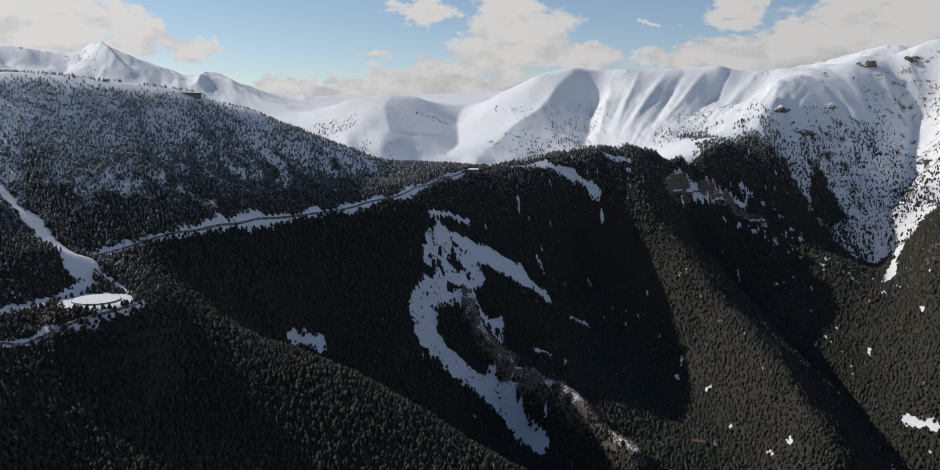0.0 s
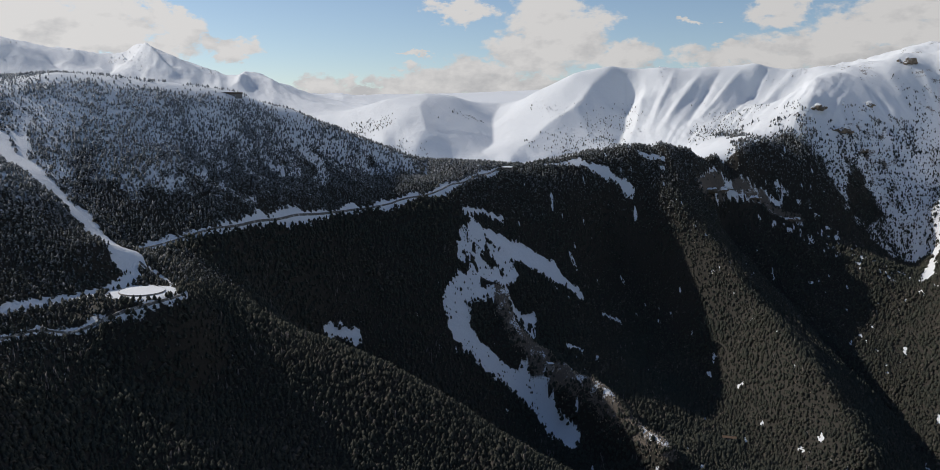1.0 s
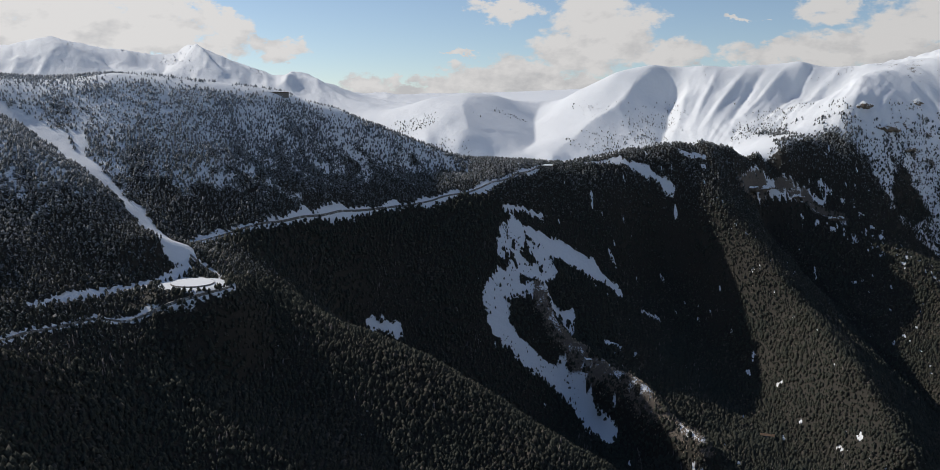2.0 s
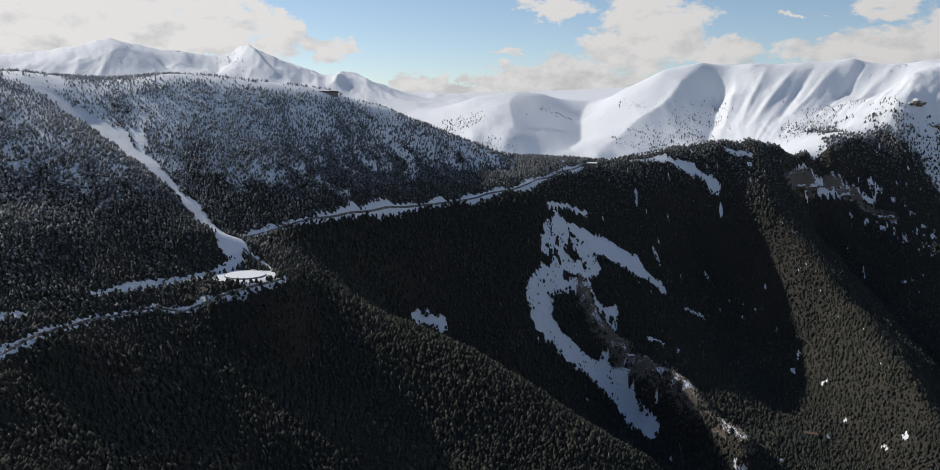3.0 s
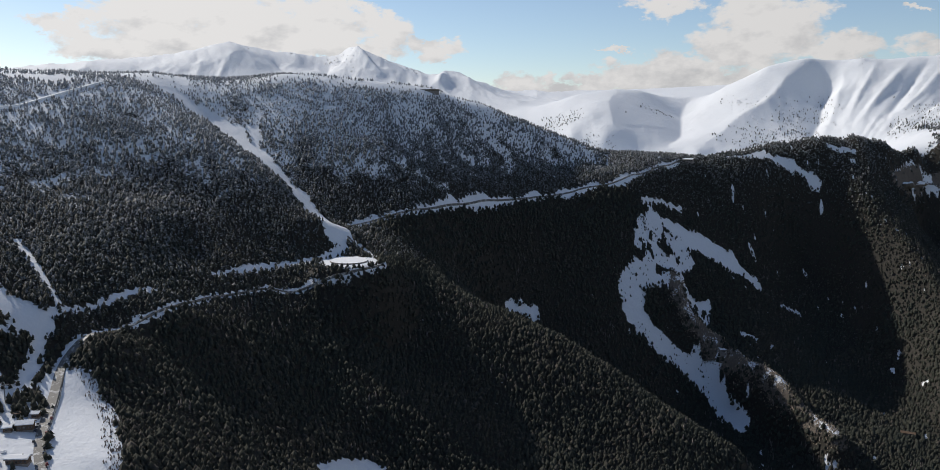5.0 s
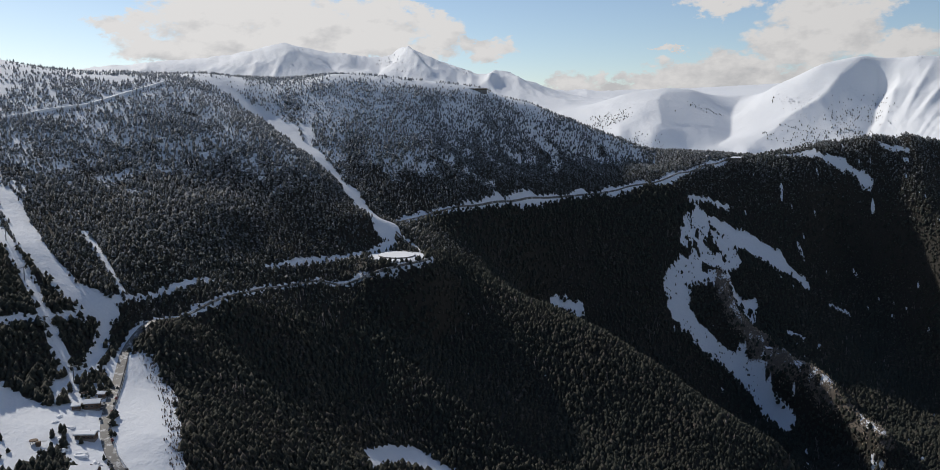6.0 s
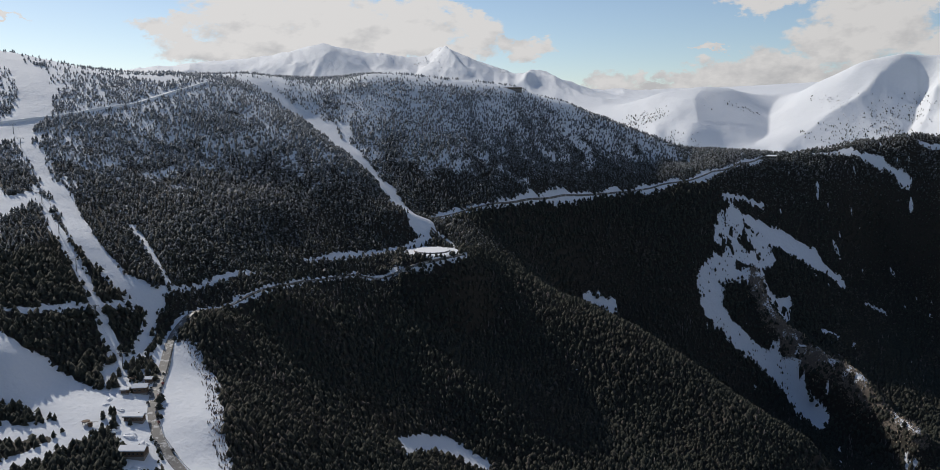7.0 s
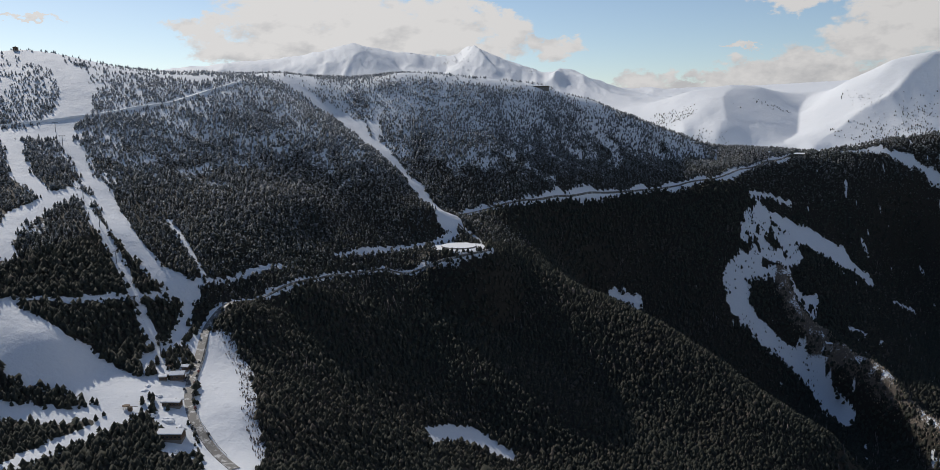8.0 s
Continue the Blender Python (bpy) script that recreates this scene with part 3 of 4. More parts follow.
def height(x, y):
    """Ground level at the places x, y."""
    x, y = np.asarray(x, float), np.asarray(y, float)
    z = np.empty_like(x)
    n = len(STATIONS)
    for i in range(0, len(x), 4000):
        s = slice(i, i + 4000)
        r2 = (x[s, None] - STATIONS[None, :, 0]) ** 2 + (y[s, None] - STATIONS[None, :, 1]) ** 2
        z[s] = (np.sqrt(r2 + 225.0) - 15.0) @ WEIGHTS[:n] + WEIGHTS[n] + ((x[s] - CENTRE[0]) * WEIGHTS[n + 1] + (y[s] - CENTRE[1]) * WEIGHTS[n + 2]) / 1000
    d = np.hypot(x, y)
    far = np.clip((d - 1780) / 120, 0, 1)
    east = np.clip((x - 650) / 180, 0, 1) * np.clip((d - 1600) / 150, 0, 1)
    z += (fbm(x, y, 90, 4, 3) - 0.5) * (7 - 2 * far - 5 * np.clip((530 - y) / 80, 0, 1) * np.clip((-280 - x) / 60, 0, 1))
    crest = np.clip(strip_distance(x, y, [p[:2] for p in LINES["far_range"]]) / 120, 0.1, 1)
    z += (fbm(x + 0.25 * y, y * 0.3, 60, 5, 11, True) - 0.62) * 9 * far * crest * (1 - east) * np.clip((x - 180) / 150, 0.3, 1)
    face = far * np.clip((x - 300) / 60, 0, 1) * np.clip((760 - x) / 60, 0, 1)
    z += (fbm(x * 0.84 - y * 0.53, (x * 0.53 + y * 0.84) * 0.14, 14, 4, 41, True) - 0.62) * 6.5 * face * crest
    peaks = np.clip((-480 - x) / 200, 0, 1) * np.clip((d - 2250) / 250, 0, 1)
    z += (fbm(x + 0.35 * y, y * 0.35 - 0.1 * x, 75, 5, 23, True) - 0.64) * 18 * peaks
    z += (fbm(x * 0.8 + y * 0.35, y * 0.3 - x * 0.2, 80, 5, 15, True) - 0.6) * 30 * east
    gorge = np.clip((x - 140) / 180, 0, 1) * np.clip((1750 - d) / 150, 0, 1) * np.clip((d - 820) / 200, 0, 1)
    z += (fbm(x + 0.45 * y, 0.35 * y, 110, 4, 19, True) - 0.6) * 26 * gorge
    past = (d > 1650) | ((x > 180) & (d > 900))
    z[past] += creases(x[past], y[past])
    # levelled ground of the reservoir
    level = np.clip((85 - np.hypot(x - RESERVOIR[0], y - RESERVOIR[1])) / 55, 0, 1)
    level = level * level * (3 - 2 * level)
    z += (RESERVOIR[2] - 1 - z) * level
    # the proud rock rib
    near, rise = along_line(x, y, SCREE_RIB)
    z += rise * np.exp(-(near / 16) ** 2)
    return z


ROAD_UPPER = [p[:2] for p in LINES["road_upper"]]
ROAD_BASE = STRIPS["base_road"][1]
ROAD_LOWER = STRIPS["hairpin"][1]
ROAD_X, ROAD_Y = np.array(sorted(ROAD_UPPER)).T


def openness(x, y):
    """1 on open snow, 0 well inside the woods."""
    wob = (fbm(x, y, 24, 3, 31) - 0.5) * np.where((x < -310) & (y < 500), 8, 22)
    best = np.full(len(x), -1e9)
    grove = np.clip((fbm(x, y, 14, 3, 33) - 0.6) * 240, 0, 30)
    for key, (w, pts) in STRIPS.items():
        edge = w / 2 + wob * (0.15 if key.startswith("crag") else min(1.0, w / 25)) - strip_distance(x, y, pts)
        best = np.maximum(best, edge - grove if key in ("meadow_a", "meadow_join", "meadow_left", "meadow_rib", "scree") else edge)
    best = np.maximum(best, 5.5 + wob * 0.8 - strip_distance(x, y, ROAD_UPPER))
    best = np.maximum(best, 33 - np.hypot(x - RESERVOIR[0], y - RESERVOIR[1]))
    return np.clip(best / 5 + 0.5, 0, 1)


CREST = np.array(sorted(p[:2] for p in LINES["ridge_left"] + LINES["ridge_right"]))


CREST_BARE = [p[:2] for p in LINES["ridge_left"][:5]]
WEST_BARE = [p[:2] for p in LINES["west_top"]]


def woods(x, y, z):
    """How thickly the trees stand, 0 to 1."""
    clump = np.where(x < -60, 0.45 * fbm(x, y, 75, 5, 51) + 0.55 * fbm(x, y, 26, 4, 53), fbm(x, y, 70, 5, 51))
    z = z + (fbm(x, y, 120, 4, 52) - 0.5) * 110 * (x < -60)
    west = np.clip((-60 - x) / 80, 0, 1) * np.clip((y - 350 + (z + 160) * 0.6) / 60, 0, 1)
    d = np.ones(len(x)) - west * (0.05 + np.clip((z + 110) / 260, 0, 0.16))
    d -= west * np.clip((z - 5) / 50, 0, 1) * 0.09
    d -= west * np.clip((-800 - x) / 60, 0, 1) * 0.34
    east = np.clip((x - 340) / 110, 0, 1)
    d -= east * np.clip((z + 25) / 45, 0, 1) * 0.75
    d -= east * np.clip((np.hypot(x, y) - 1740) / 120, 0, 1) * 0.6
    d -= 0.04 * np.clip((x - 215) / 170, 0, 1)
    d = np.clip(d + (clump - 0.5) * 1.5 * np.clip((0.97 - d) * 6, 0, 1), 0, 1)
    d *= 1 - west * np.clip(1.5 - strip_distance(x, y, CREST_BARE) / 15, 0, 0.94)
    d *= 1 - np.clip(1.6 - strip_distance(x, y, WEST_BARE) / 50, 0, 0.85)
    rib = np.clip(1 - strip_distance(x, y, [p[:2] for p in LINES["rib_east"]]) / 65, 0, 1)
    d -= 0.6 * rib * np.clip((fbm(x, y, 7, 3, 57) - 0.72) * 8, 0, 1)
    ledge = np.clip(1.4 - strip_distance(x, y, [p[:2] for p in LINES["crag_ridge"][2:]]) / 34, 0, 1)
    d -= 0.7 * ledge * np.clip((fbm(x, y, 8, 3, 59) - 0.56) * 8, 0, 1)
    gaps = np.clip((x + 250) / 300, 0, 1) * np.clip((y - 800) / 150, 0, 1)
    d -= 0.9 * gaps * np.clip((fbm(x, y * 0.6, 9, 3, 58) - 0.76) * 9, 0, 1)
    beyond = y - np.interp(x, CREST[:, 0], CREST[:, 1], left=1350)
    d *= np.clip((40 - beyond) / 30, 0.0, 1)
    d *= np.clip((1950 - np.hypot(x, y)) / 100, 0, 1)
    return d * (1 - openness(x, y))


def rockiness(x, y, z):
    d = np.hypot(x, y)
    r = np.clip(1.15 - strip_distance(x, y, STRIPS["scree"][1]) / 18, 0, 0.68)
    for key in ("crag_rock", "crag_band", "crag_step"):
        r = np.maximum(r, np.clip(1.5 - strip_distance(x, y, STRIPS[key][1]) / 8, 0, 0.8))
    massif = np.clip((x - 620) / 150, 0, 1) * np.clip((d - 1680) / 120, 0, 1)
    ribs = fbm(x * 0.8 + y * 0.35, y * 0.3 - x * 0.2, 80, 5, 15, True)
    r = np.maximum(r, massif * np.clip((ribs - 0.62) * 2.2, 0, 0.38))
    r = np.maximum(r, 0.34 * np.clip((d - 1950) / 100, 0, 1) * np.clip((fbm(x, y * 0.3, 70, 4, 11, True) - 0.74) * 4, 0, 1) * np.clip((x - 280) / 150, 0, 1))
    return r


# ---- ground ----
def build_ground():
    az = np.concatenate([np.linspace(-180, -80, 26)[:-1], np.linspace(-80, 40, 1080), np.linspace(40, 180, 33)[1:]])
    rad = np.concatenate([[0.0], np.geomspace(60, 300, 14), np.arange(306, 1500, 6.5), np.arange(1500, 2460, 7.0), np.arange(2460, 2900, 7.0), np.arange(2930, 4000, 60.0)])
    a, r = np.meshgrid(np.radians(az), rad)
    x, y = (r * np.sin(a)).ravel(), (r * np.cos(a)).ravel()
    z = height(x, y)
    na, nr = len(az), len(rad)
    idx = np.arange(na * nr).reshape(nr, na)
    quads = np.stack([idx[:-1, :-1], idx[:-1, 1:], idx[1:, 1:], idx[1:, :-1]], -1).reshape(-1, 4)[:, ::-1]
    me = bpy.data.meshes.new("ground")
    me.vertices.add(len(x))
    me.vertices.foreach_set("co", np.stack([x, y, z], 1).ravel())
    me.loops.add(quads.size)
    me.loops.foreach_set("vertex_index", quads.ravel())
    me.polygons.add(len(quads))
    me.polygons.foreach_set("loop_start", np.arange(0, quads.size, 4))
    me.update(calc_edges=True)
    me.polygons.foreach_set("use_smooth", np.ones(len(quads), bool))
    w = woods(x, y, z)
    above = np.clip((y - np.interp(x, ROAD_X, ROAD_Y, left=-1e4, right=2500)) / 20, 0, 1) * np.clip((y - 400) / 150, 0, 1) * np.clip((z + 170) / 40, 0, 1)
    # under thick woods snow gives way to floor painted dark for tree shade
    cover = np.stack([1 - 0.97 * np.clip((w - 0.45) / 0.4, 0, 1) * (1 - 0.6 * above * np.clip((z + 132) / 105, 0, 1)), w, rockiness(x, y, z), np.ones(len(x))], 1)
    at = me.attributes.new("cover", "FLOAT_COLOR", "POINT")
    at.data.foreach_set("color", cover.ravel())
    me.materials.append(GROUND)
    return tagged(new("ground", me), "snow-covered mountain ground with forest floor painted dark for tree shade", "ground", kind="structure")


build_ground()


def ribbon(name, points, width, mat, label, lift=0.5):
    pts = np.array(dense(points, 6))
    for _ in range(6):
        pts[1:-1] = (pts[:-2] + 2 * pts[1:-1] + pts[2:]) / 4
    tan = np.gradient(pts, axis=0)
    tan /= np.maximum(1e-6, np.hypot(tan[:, 0], tan[:, 1]))[:, None]
    nor = np.stack([-tan[:, 1], tan[:, 0]], 1)
    zc = height(pts[:, 0], pts[:, 1])
    bm = bmesh.new()
    rows = []
    offs = (-width / 2, 0, width / 2)
    zs = [np.maximum(zc, height(pts[:, 0] + nor[:, 0] * o, pts[:, 1] + nor[:, 1] * o)) + lift for o in offs]
    zl = np.maximum(np.maximum(zs[0], zs[1]), zs[2])
    for i in range(len(pts)):
        top = [bm.verts.new((pts[i, 0] + nor[i, 0] * o, pts[i, 1] + nor[i, 1] * o, zl[i])) for o in offs]
        low = [bm.verts.new((pts[i, 0] + nor[i, 0] * o * 1.5, pts[i, 1] + nor[i, 1] * o * 1.5, zl[i] - 3)) for o in (offs[0], offs[2])]
        rows.append([low[0]] + top + [low[1]])
    for a, b in zip(rows, rows[1:]):
        for k in range(4):
            bm.faces.new((a[k], a[k + 1], b[k + 1], b[k]))
    me = bpy.data.meshes.new(name)
    bm.to_mesh(me)
    bm.free()
    me.materials.append(mat)
    return tagged(new(name, me), label, "road" if name == "road" else "bank", kind="structure")


ribbon("road", ROAD_BASE, 6.4, ASPHALT, "grey cleared mountain road with wet asphalt")
ribbon("road", ROAD_LOWER, 2.0, ASPHALT, "narrow forest road between snow banks", 0.3)
ribbon("bank", STRIPS["upper_track"][1], 4, SNOW, "ploughed snow bank along the hillside track", 0.9)
ribbon("verge", STRIPS["earth_bank"][1], 3, EARTH, "bare brown earth bank beside the road", 0.8)
ribbon("road", ROAD_UPPER, 1.9, ASPHALT, "snow-edged mountain road climbing to the pass")


# ---- woods ----
def forest_mesh(name, x, y, z, size, tiers, sides, rng, mat=None, slim=1.0):
    """Many conifers as one mesh: tiers of ragged skirts on each stem."""
    n = len(x)
    ring = np.arange(sides) * 2 * np.pi / sides
    wide = rng.uniform(0.75, 1.3, n)[:, None] * (1 + 0.28 * np.where(np.arange(sides) % 2, -1, 1) * (sides % 2 == 0))[None]
    vs, fs, base = [], [], 0
    for k in range(tiers):
        lo, hi = 0.05 + 0.70 * k / tiers, min(1.0, 0.05 + 0.70 * (k + 1) / tiers + 0.30)
        rad = 0.29 * slim * (1 - 0.42 * (k / tiers) ** 1.6)
        turn = rng.uniform(0, 6.28, n)[:, None] + ring[None] + rng.uniform(-0.25, 0.25, (n, sides))
        rr = rad * rng.uniform(0.55, 1.25, (n, sides)) * wide * size[:, None]
        px, py = x[:, None] + rr * np.cos(turn), y[:, None] + rr * np.sin(turn)
        pz = z[:, None] + size[:, None] * (lo + rng.uniform(-0.07, 0.07, (n, sides)))
        skirt = np.stack([px, py, pz], -1)
        tip = np.stack([x + rng.normal(0, 0.045, n) * size, y + rng.normal(0, 0.045, n) * size, z + size * hi], -1)[:, None]
        vs.append(np.concatenate([skirt, tip], 1))
        f = np.stack([np.arange(sides), (np.arange(sides) + 1) % sides, np.full(sides, sides)], 1) + base
        fs.append(f)
        base += sides + 1
    verts = np.concatenate(vs, 1).reshape(-1, 3)
    faces = (np.concatenate(fs)[None] + (np.arange(n) * base)[:, None, None]).reshape(-1, 3)
    me = bpy.data.meshes.new(name)
    me.vertices.add(len(verts))
    me.vertices.foreach_set("co", verts.ravel())
    me.loops.add(faces.size)
    me.loops.foreach_set("vertex_index", faces.ravel())
    me.polygons.add(len(faces))
    me.polygons.foreach_set("loop_start", np.arange(0, faces.size, 3))
    me.update(calc_edges=True)
    me.materials.append(mat or NEEDLES)
    return me


PASS = np.array(sorted(ROAD_UPPER))
SINGLE = []        # places of the trees round the ski base that stand as trees of their own


def plant(name, label, x0, x1, y0, y1, step, tall, tiers, sides, seed, mat=None, split=False, side=0, zone=None, slim=1.0):
    rng = np.random.default_rng(seed)
    gx, gy = np.meshgrid(np.arange(x0, x1, step), np.arange(y0, y1, step))
    x = gx.ravel() + rng.uniform(-0.5, 0.5, gx.size) * step
    y = gy.ravel() + rng.uniform(-0.5, 0.5, gx.size) * step
    if zone:
        k = zone(x, y)
        x, y = x[k], y[k]
    if side:
        k = (y - np.interp(x, PASS[:, 0], PASS[:, 1], left=-1e4, right=2500)) * side > 0
        x, y = x[k], y[k]
    z = height(x, y)
    k = rng.uniform(0, 1, len(x)) < woods(x, y, z)
    x, y, z = x[k], y[k], z[k]
    size = tall * rng.uniform(0.42, 1.3, len(x)) * (0.65 + 0.7 * fbm(x, y, 40, 3, 77))
    size *= np.where((z > -5) & (x < 0), 0.85, 1.0)
    if split:
        near = (x > -427) & (x < -279) & (y > 140) & (y < 270)
        near &= np.cumsum(near) <= 255
        SINGLE.extend(zip(x[near], y[near], z[near], size[near]))
        x, y, z, size = x[~near], y[~near], z[~near], size[~near]
    return tagged(new(name, forest_mesh(name, x, y, z - 0.4, size, tiers, sides, rng, mat, slim)), label, "trees", kind="stuff")


def valley_floor(x, y):
    return ((x > -219) & (y < 520)) | ((x > 82) & (y < 784))


def knoll_side(x, y):
    return (-326 + 434) * (y - 479) - (810 - 479) * (x + 434) > 0


plant("forest", "dark pine forest on the near slopes", -560, 300, 120, 920, 3.2, 5.2, 3, 6, 1, split=True, slim=1.4, zone=lambda x, y: ~valley_floor(x, y) & ~((y > 455) & knoll_side(x, y)))
plant("forest", "pine forest on the wooded knoll above the reservoir", -560, -285, 455, 920, 3.2, 4.8, 3, 6, 22, FROSTED_HAZY, zone=knoll_side, slim=1.25)
plant("forest", "pine forest on the valley floor", -225, 650, -100, 930, 8.0, 6.6, 2, 5, 21, zone=valley_floor, slim=2.2)
plant("forest", "pine forest in the valley under the flight", -225, 650, -270, -100, 8.0, 6.6, 2, 5, 23, zone=valley_floor, slim=2.2)
plant("forest", "dark pine forest below the pass road", -420, 600, 920, 1290, 3.5, 5.2, 3, 5, 2, side=-1, slim=1.6)
plant("forest", "lightly snowed, haze-greyed pines under the pass", -90, 600, 1290, 1560, 3.6, 4.8, 3, 5, 32, DUSTED_HAZY, side=-1, slim=1.5)
plant("forest", "snow-dusted, haze-greyed pines above the pass road", -560, 50, 920, 1520, 3.2, 5.0, 3, 5, 12, FROSTED_HAZY, side=1, slim=1.15)
plant("forest", "snow-dusted, haze-greyed pines on the western slope", -1100, -560, 330, 1380, 3.5, 5.2, 3, 5, 3, FROSTED_HAZY, slim=1.1)
plant("forest", "pine forest on the far spurs", 180, 1050, 1560, 1960, 4.0, 5.0, 2, 5, 4, DUSTED_HAZY, slim=1.4)
plant("forest", "pine forest on the eastern spurs", 600, 950, 900, 1560, 4.4, 6.0, 2, 5, 5, slim=1.6)


def scatter(name, label, category, mat, x0, x1, y0, y1, count, tall, seed, rule, slim=1.0):
    """Shrubs or rocks too many to count, by a rule that gives their chance."""
    rng = np.random.default_rng(seed)
    x, y = rng.uniform(x0, x1, count), rng.uniform(y0, y1, count)
    z = height(x, y)
    k = rng.uniform(0, 1, count) < rule(x, y, z)
    x, y, z = x[k], y[k], z[k]
    size = tall * rng.uniform(0.5, 1.5, len(x))
    return tagged(new(name, forest_mesh(name, x, y, z - 0.15 * size, size, 2, 6, rng, mat, slim)), label, category, kind="stuff")


def far_rule(x, y, z):
    spots = fbm(x, y, 110, 4, 91)
    return np.clip((spots - 0.56) * 5, 0, 1) * np.clip((55 - z) / 55, 0, 1)


def massif_rule(x, y, z):
    spots = fbm(x * 0.8 + y * 0.35, y * 0.3 - x * 0.2, 90, 4, 95)
    return np.clip((spots - 0.53) * 5, 0, 1) * np.clip((150 - z) / 110, 0, 1) * (np.hypot(x, y) < 2250)


scatter("shrubs", "scattered dark shrubs on the far snow slopes", "shrubs", NEEDLES, -450, 650, 1830, 2200, 12000, 3.3, 6, far_rule)
def apron_rule(x, y, z):
    return np.clip((fbm(x, y, 40, 4, 97) - 0.46) * 4, 0, 0.8) * np.clip((60 - z) / 80, 0, 1) * (1 - openness(x, y))


scatter("shrubs", "sparse dark trees along the snowy gully", "trees", DUSTED_HAZY, 440, 900, 1500, 1860, 9000, 5.4, 17, apron_rule)
scatter("shrubs", "scattered dark trees on the rocky massif", "trees", NEEDLES, 590, 1120, 1620, 2100, 12000, 3.9, 7, massif_rule)


def verge_rule(x, y, z):
    d = strip_distance(x, y, STRIPS["snow_field"][1])
    return np.clip((d - 7) / 10, 0, 0.7) * np.clip((32 - d) / 8, 0, 1) * (((x + 408) * 0.65 + (y - 412) * 0.76) > 0) * 0.9


scatter("brushwood", "bare brown brushwood at the edge of the snow field", "bushes", TWIGS, -420, -280, 270, 480, 9000, 2.0, 8, verge_rule, 0.75)


def meadow_rule(x, y, z):
    near = np.minimum.reduce([strip_distance(x, y, STRIPS[k][1]) for k in ("meadow_a", "meadow_left", "meadow_join", "meadow_c")])
    return np.clip((24 - near) / 10, 0, 1) * np.clip((fbm(x, y, 22, 3, 61) - 0.45) * 4, 0.10, 0.8)


scatter("bushes", "dark bushes dotted over the steep snow meadow", "bushes", NEEDLES, -115, 150, 1050, 1420, 7000, 3.0, 9, meadow_rule)


def scree_rule(x, y, z):
    return np.clip(1.2 - strip_distance(x, y, STRIPS["scree"][1]) / 16, 0, 0.9)


scatter("scree", "pale broken rocks on the sunlit rib", "rocks", TALUS, -40, 255, 950, 1320, 15000, 2.0, 10, scree_rule)


def bare_rule(x, y, z):
    tufts = fbm(x, y * 0.5, 26, 4, 131)
    return np.clip((tufts - 0.60) * 6, 0, 0.8) * (1 - openness(x, y)) * (y < np.interp(x, PASS[:, 0], PASS[:, 1], left=480, right=1420) - 15)


scatter("bare_trees", "leafless grey broadleaf trees among the dark pines", "trees", TWIGS, -420, 420, 430, 1350, 14000, 6.0, 15, bare_rule, 0.45)


def east_rock_rule(x, y, z):
    d = strip_distance(x, y, [p[:2] for p in LINES["rib_east"]])
    return np.clip(1.2 - d / 40, 0, 1) * np.clip((fbm(x, y, 16, 3, 137) - 0.52) * 5, 0, 0.8)


scatter("scree", "pale rocks breaking through the eastern rib", "rocks", TALUS, 230, 520, 1000, 1540, 2600, 1.5, 16, east_rock_rule)


def outcrop_rule(x, y, z):
    return np.clip((fbm(x * 0.8 + y * 0.3, y * 0.5, 60, 4, 141) - 0.56) * 6, 0, 0.9)


scatter("rocks", "small dark rocks poking through the summit snow", "rocks", CRAG, 60, 720, 1980, 2200, 900, 3.6, 18, outcrop_rule)
scatter("rocks", "dark rocks on the distant snow peaks", "rocks", CRAG, -1650, -720, 2420, 2740, 1500, 4.6, 19, outcrop_rule)


# ---- single trees ----
def part(name, bm, mat, parent, label=""):
    me = bpy.data.meshes.new(name)
    bm.to_mesh(me)
    bm.free()
    me.materials.append(mat)
    ob = new(name, me)
    ob.parent = parent
    return tagged(ob, label)


def box(bm, x, y, z, sx, sy, sz, bevel=0.0):
    """A box round (x, y) whose base is at z."""
    r = bmesh.ops.create_cube(bm, size=1.0, matrix=Matrix.Translation((x, y, z + sz / 2)) @ Matrix.Diagonal((sx, sy, sz, 1)))
    if bevel:
        bmesh.ops.bevel(bm, geom=list({e for v in r["verts"] for e in v.link_edges}), offset=bevel, segments=2, affect="EDGES")
    return bm


def tube(bm, a, b, r1, r2=None, sides=8):
    a, b = Vector(a), Vector(b)
    m = Matrix.Translation((a + b) / 2) @ (b - a).to_track_quat("Z", "Y").to_matrix().to_4x4()
    bmesh.ops.create_cone(bm, cap_ends=True, segments=sides, radius1=r1, radius2=r1 if r2 is None else r2, depth=(b - a).length, matrix=m)
    return bm


def pine(seed):
    rng = np.random.default_rng(seed)
    tree = new("pine_tree")
    part("trunk", tube(bmesh.new(), (0, 0, -0.6), (0, 0, 0.8), 0.035, 0.015, 7), BARK, tree, "brown bark trunk")
    one = np.zeros(1)
    crown = new("crown", forest_mesh("crown", one, one, one, one + 1.0, 8, 11, rng, NEEDLES))
    crown.parent = tree
    return tagged(tree, "dark green pine tree beside the ski slope", "tree", "pines round the ski base")


